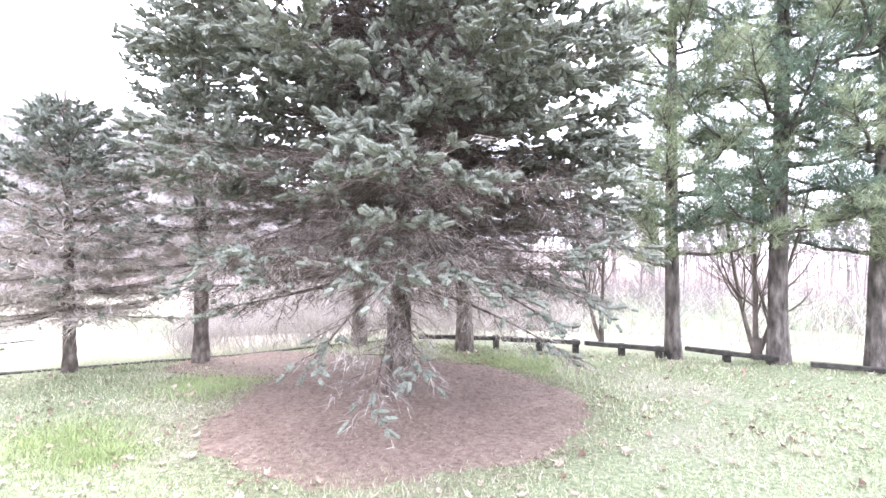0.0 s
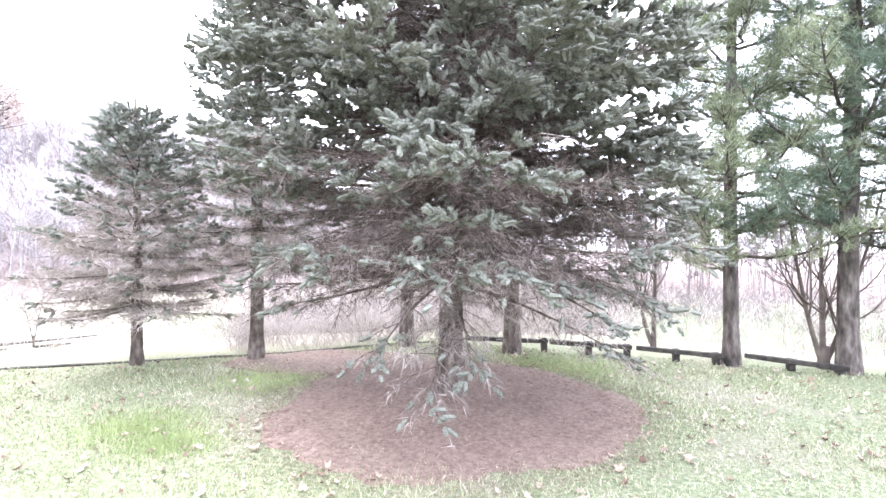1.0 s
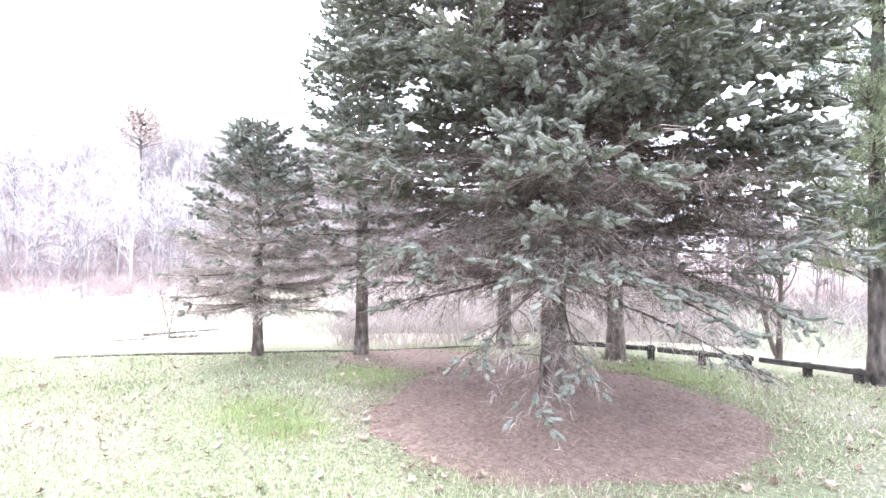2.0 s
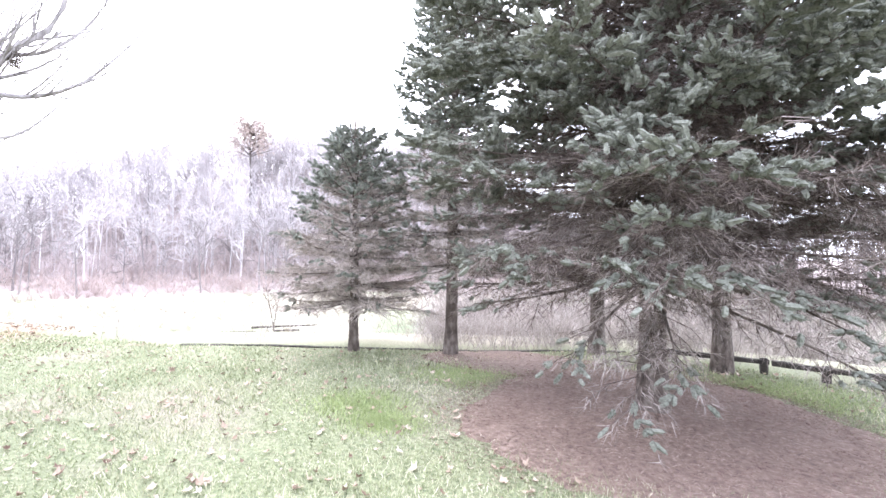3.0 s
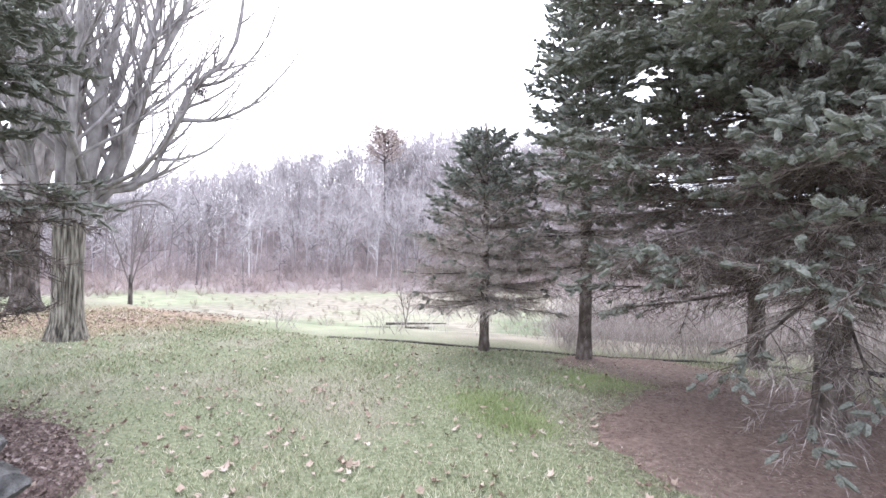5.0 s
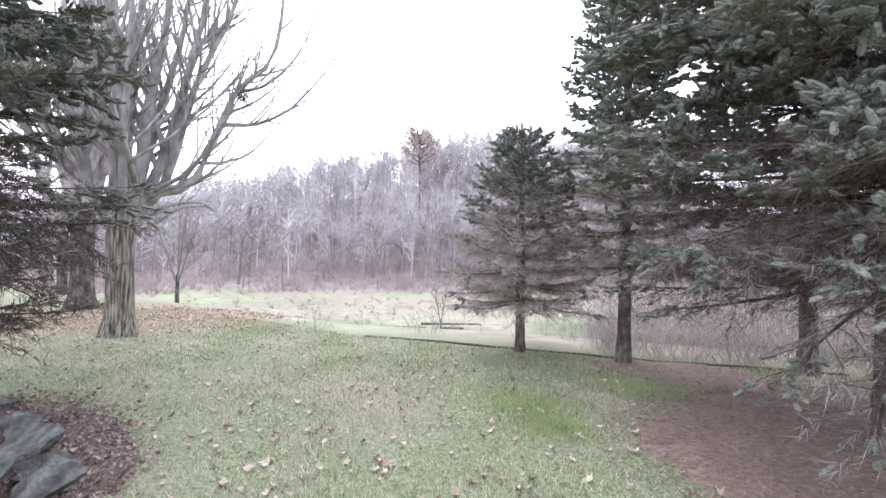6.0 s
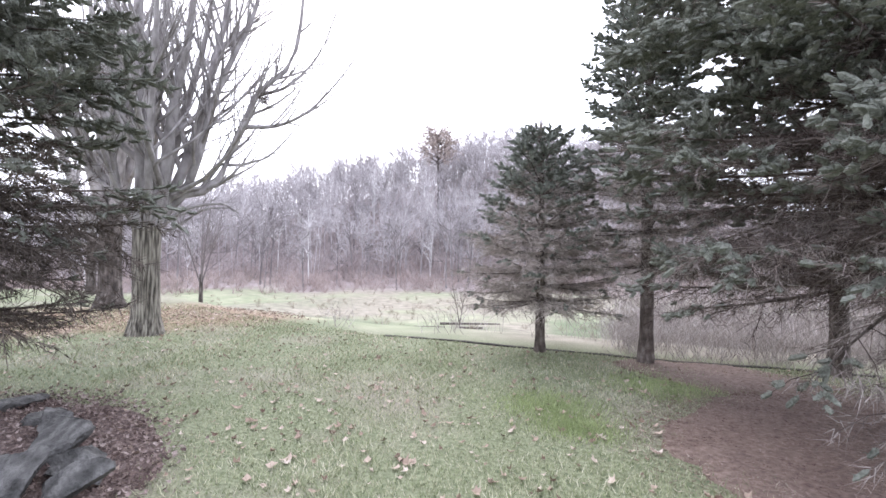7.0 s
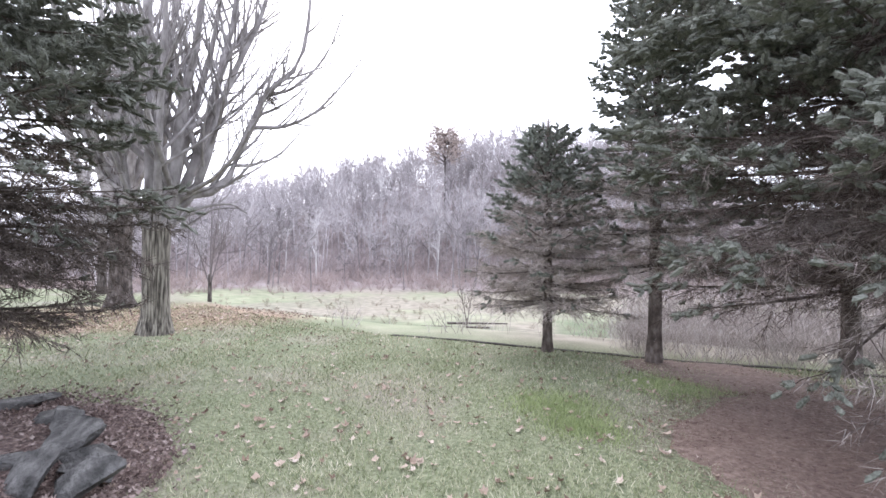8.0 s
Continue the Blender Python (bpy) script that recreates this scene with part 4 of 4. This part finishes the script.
def stone(x, y, sx, sy, sz, turn, seed, label, tilt=0.0, lift=0.42):
    """An angular fieldstone split along a few planes."""
    g = np.random.default_rng(seed)
    bm = bmesh.new()
    bmesh.ops.create_icosphere(bm, subdivisions=5, radius=1.6)
    cuts = [(np.array([0, 0, 1.0]), 0.62), (np.array([0, 0, -1.0]), 0.62)] + [(unit(g.normal(0, 1, (1, 3)) * [1, 1, 0.7])[0], g.uniform(0.55, 0.95)) for _ in range(9)]
    for v in bm.verts:
        p = np.array(v.co)
        for nrm, dd in cuts:
            o = p @ nrm - dd
            if o > 0:
                p = p - nrm * o
        p = p * (1 + noise.noise(Vector(p * 2.5) + Vector((seed, 0, 0))) * 0.07 + noise.noise(Vector(p * 7) + Vector((seed, 3, 0))) * 0.05)
        v.co = Vector((p[0] * sx, p[1] * sy, p[2] * sz))
    me = bpy.data.meshes.new("stone")
    bm.to_mesh(me)
    bm.free()
    ob = tagged(part("stone", me, STONE), label, "stone", "fieldstones edging the bed")
    ob.matrix_world = pose(x, y, float(land(x, y)) + 0.04 + sz * lift, tilt, g.uniform(-8, 8), turn)
    return ob


stone(-4.95, 0.46, 0.20, 0.13, 0.09, 25, 81, "dark fieldstone standing on edge in the leaf bed", 42, 0.9)
stone(-4.5, 0.46, 0.30, 0.19, 0.09, 15, 82, "large slanting pale grey fieldstone edging the leaf bed", 30, 0.9)
stone(-4.1, 0.20, 0.28, 0.17, 0.07, 8, 83, "dark slab of fieldstone leaning in the leaf bed", 55, 1.2)
stone(-4.05, 0.50, 0.24, 0.15, 0.08, 30, 86, "broken grey fieldstone with a rough split face", 38, 1.0)
stone(-3.75, 0.42, 0.25, 0.15, 0.08, 18, 87, "grey angular fieldstone beside the lawn", 44, 1.0)
stone(-4.5, 0.14, 0.17, 0.12, 0.07, 15, 88, "brownish flat fieldstone in the leaf bed", 8)
stone(-5.35, 0.40, 0.19, 0.12, 0.07, 50, 84, "flat weathered fieldstone at the bed's rim", 12)
stone(-6.05, 0.2, 0.22, 0.15, 0.06, 80, 85, "low grey slab of fieldstone at the bed's rim", 4)


def leaf_shape(seed):
    """A crumpled lobed leaf with a stalk, curled along its rib."""
    g = np.random.default_rng(seed)
    k = 11
    ang = np.linspace(0, 2 * np.pi, k, endpoint=False)
    r = 0.034 + 0.022 * np.abs(np.cos(ang * 2.5)) ** 1.5 + g.normal(0, 0.003, k)
    r[k // 2 - 1:k // 2 + 2] *= 0.75
    r = r * g.uniform(0.75, 1.2, k)
    x, y = r * np.cos(ang) * 1.15, r * np.sin(ang) * g.uniform(0.45, 0.8)
    curl = g.uniform(14, 36)
    v = [(0, 0, 0.004)] + [(a, b, 0.006 + curl * (a * a * g.uniform(0.4, 1) + b * b * 0.6) * 0.6) for a, b in zip(x, y)]
    t = [(0, i + 1, (i + 1) % k + 1) for i in range(k)]
    s = np.array([[-0.03, 0, 0.006], [-0.085, 0.006, 0.012], [-0.085, 0.009, 0.014]])
    v = np.concatenate([np.array(v), s])
    t += [(k + 1, k + 2, k + 3)]
    return v, np.array(t)


def leaf_spots(g, n, az, r):
    a, d = np.radians(g.uniform(*az, n)), np.sqrt(g.uniform(r[0] ** 2, r[1] ** 2, n))
    x, y = d * np.sin(a), d * np.cos(a)
    keep = (d < edge_r(x, y) - 0.1) & (np.hypot((x + 0.32) / 1.8, (y - 5.2) / 1.82) > 0.97)
    return x[keep], y[keep]


def leaves():
    g = np.random.default_rng(91)
    shapes = [leaf_shape(200 + k) for k in range(6)]
    meshes = [tri_mesh("leaf", *s) for s in shapes]
    x, y = leaf_spots(g, 330, (-92, 48), (2.9, 6.2))
    for k in range(min(len(x), 290)):
        ob = tagged(part("fallen_leaf", meshes[k % 6], LEAF), "curled dry brown maple leaf lying on the grass", "leaf", "fallen leaves on the lawn")
        ob.matrix_world = pose(x[k], y[k], float(land(x[k], y[k])) + 0.012, g.uniform(-20, 20), g.uniform(-20, 20), g.uniform(0, 360)) @ Matrix.Scale(g.uniform(0.45, 1.0), 4)
    x, y = leaf_spots(g, 3600, (-95, 50), (3.0, 14))
    ox, oy = leaf_spots(g, 2500, (-180, 180), (0.3, 14))
    x, y = np.concatenate([x, ox]), np.concatenate([y, oy])
    lu, lv = g.normal(12.4, 1.3, 3600), g.uniform(-7.5, 3.2, 3600)
    lx, ly = 0.208 * lv - 0.978 * lu, 0.978 * lv + 0.208 * lu
    bu, bw = np.sqrt(g.random(4200)) * 0.98 + np.abs(g.normal(0, 0.12, 4200)), g.uniform(0, 6.283, 4200)
    bx, by = -4.85 + 1.6 * bu * np.cos(bw), 0.08 + 1.02 * bu * np.sin(bw)
    x, y = np.concatenate([x, lx]), np.concatenate([y, ly])

    def strewn(x, y, lift, small, big, tilt):
        out = []
        for k in range(len(x)):
            v, t = shapes[k % 6]
            m = np.array(pose(x[k], y[k], float(land(x[k], y[k])) + lift, g.uniform(-tilt, tilt), g.uniform(-tilt, tilt), g.uniform(0, 360)) @ Matrix.Scale(g.uniform(small, big), 4))
            out.append((v @ m[:3, :3].T + m[:3, 3], t))
        return merge(out)

    tagged(part("leaf_litter", tri_mesh("leaf_litter", *strewn(x, y, 0.014, 0.3, 0.85, 25)), LEAF), "scattered dry brown leaves across the lawn", "leaves", kind="stuff")
    tagged(part("bed_litter", tri_mesh("bed_litter", *strewn(bx, by, 0.055, 0.2, 0.5, 45)), BEDLEAF), "shredded brown leaves and bark chips round the fieldstones", "leaves", kind="stuff")


leaves()


def grass():
    g = np.random.default_rng(95)
    n = 520000
    a = np.radians(np.concatenate([g.normal(-23, 58, n * 3 // 4), g.uniform(-180, 180, n - n * 3 // 4)]))
    d = 14.5 * g.random(n) ** 0.9
    x, y = d * np.sin(a), d * np.cos(a)
    keep = (d < edge_r(x, y)) & (d > 0.05) & (np.hypot((x + 0.32) / 1.8, (y - 5.2) / 1.82) > 0.90 + g.normal(0, 0.12, n)) & (np.hypot((x + 4.85) / 1.6, (y - 0.08) / 1.02) > 0.95 + g.normal(0, 0.1, n))
    keep &= bumpy(x, y, 2.1, 4) + g.normal(0, 0.5, n) > -0.65
    x, y, d = x[keep], y[keep], d[keep]
    p = np.stack([x, y, land(x, y) - 0.004], 1)
    h = g.uniform(0.015, 0.05, len(x)) * (1 + 0.5 * bumpy(x, y, 1.4, 1))
    w = 0.0018 + 0.0005 * d
    th = g.uniform(0, 6.283, len(x))
    side = np.stack([np.cos(th), np.sin(th), 0 * th], 1) * w[:, None]
    tip = p + np.stack([g.normal(0, 0.55, len(x)), g.normal(0, 0.55, len(x)), 1 + 0 * h], 1) * h[:, None]
    v = np.stack([p - side, p + side, tip], 1).reshape(-1, 3)
    tagged(part("grass", tri_mesh("grass", v, np.arange(len(v)).reshape(-1, 3)), BLADE), "short patchy green and straw-coloured lawn grass", "grass", kind="stuff")
    spots = [(-2.95, 4.1, 0.5), (-2.45, 3.8, 0.35), (-2.5, 5.7, 0.55), (0.9, 6.7, 0.8)]
    ps = []
    for cx, cy, s in spots:
        q = g.normal(0, s * 0.55, (int(5200 * s), 2)) * [1, 0.8] + [cx, cy]
        ps.append(q[np.hypot((q[:, 0] + 0.32) / 1.8, (q[:, 1] - 5.2) / 1.82) > 1.0])
    q = np.concatenate(ps)
    p = np.stack([q[:, 0], q[:, 1], land(q[:, 0], q[:, 1]) - 0.004], 1)
    th = g.uniform(0, 6.283, len(q))
    side = np.stack([np.cos(th), np.sin(th), 0 * th], 1) * 0.0045
    tip = p + np.concatenate([g.normal(0, 0.5, (len(q), 2)), np.ones((len(q), 1))], 1) * g.uniform(0.03, 0.065, (len(q), 1))
    v = np.stack([p - side, p + side, tip], 1).reshape(-1, 3)
    tagged(part("lush_grass", tri_mesh("lush_grass", v, np.arange(len(v)).reshape(-1, 3)), LUSH), "brighter green patches of lawn grass", "grass", kind="stuff")


grass()
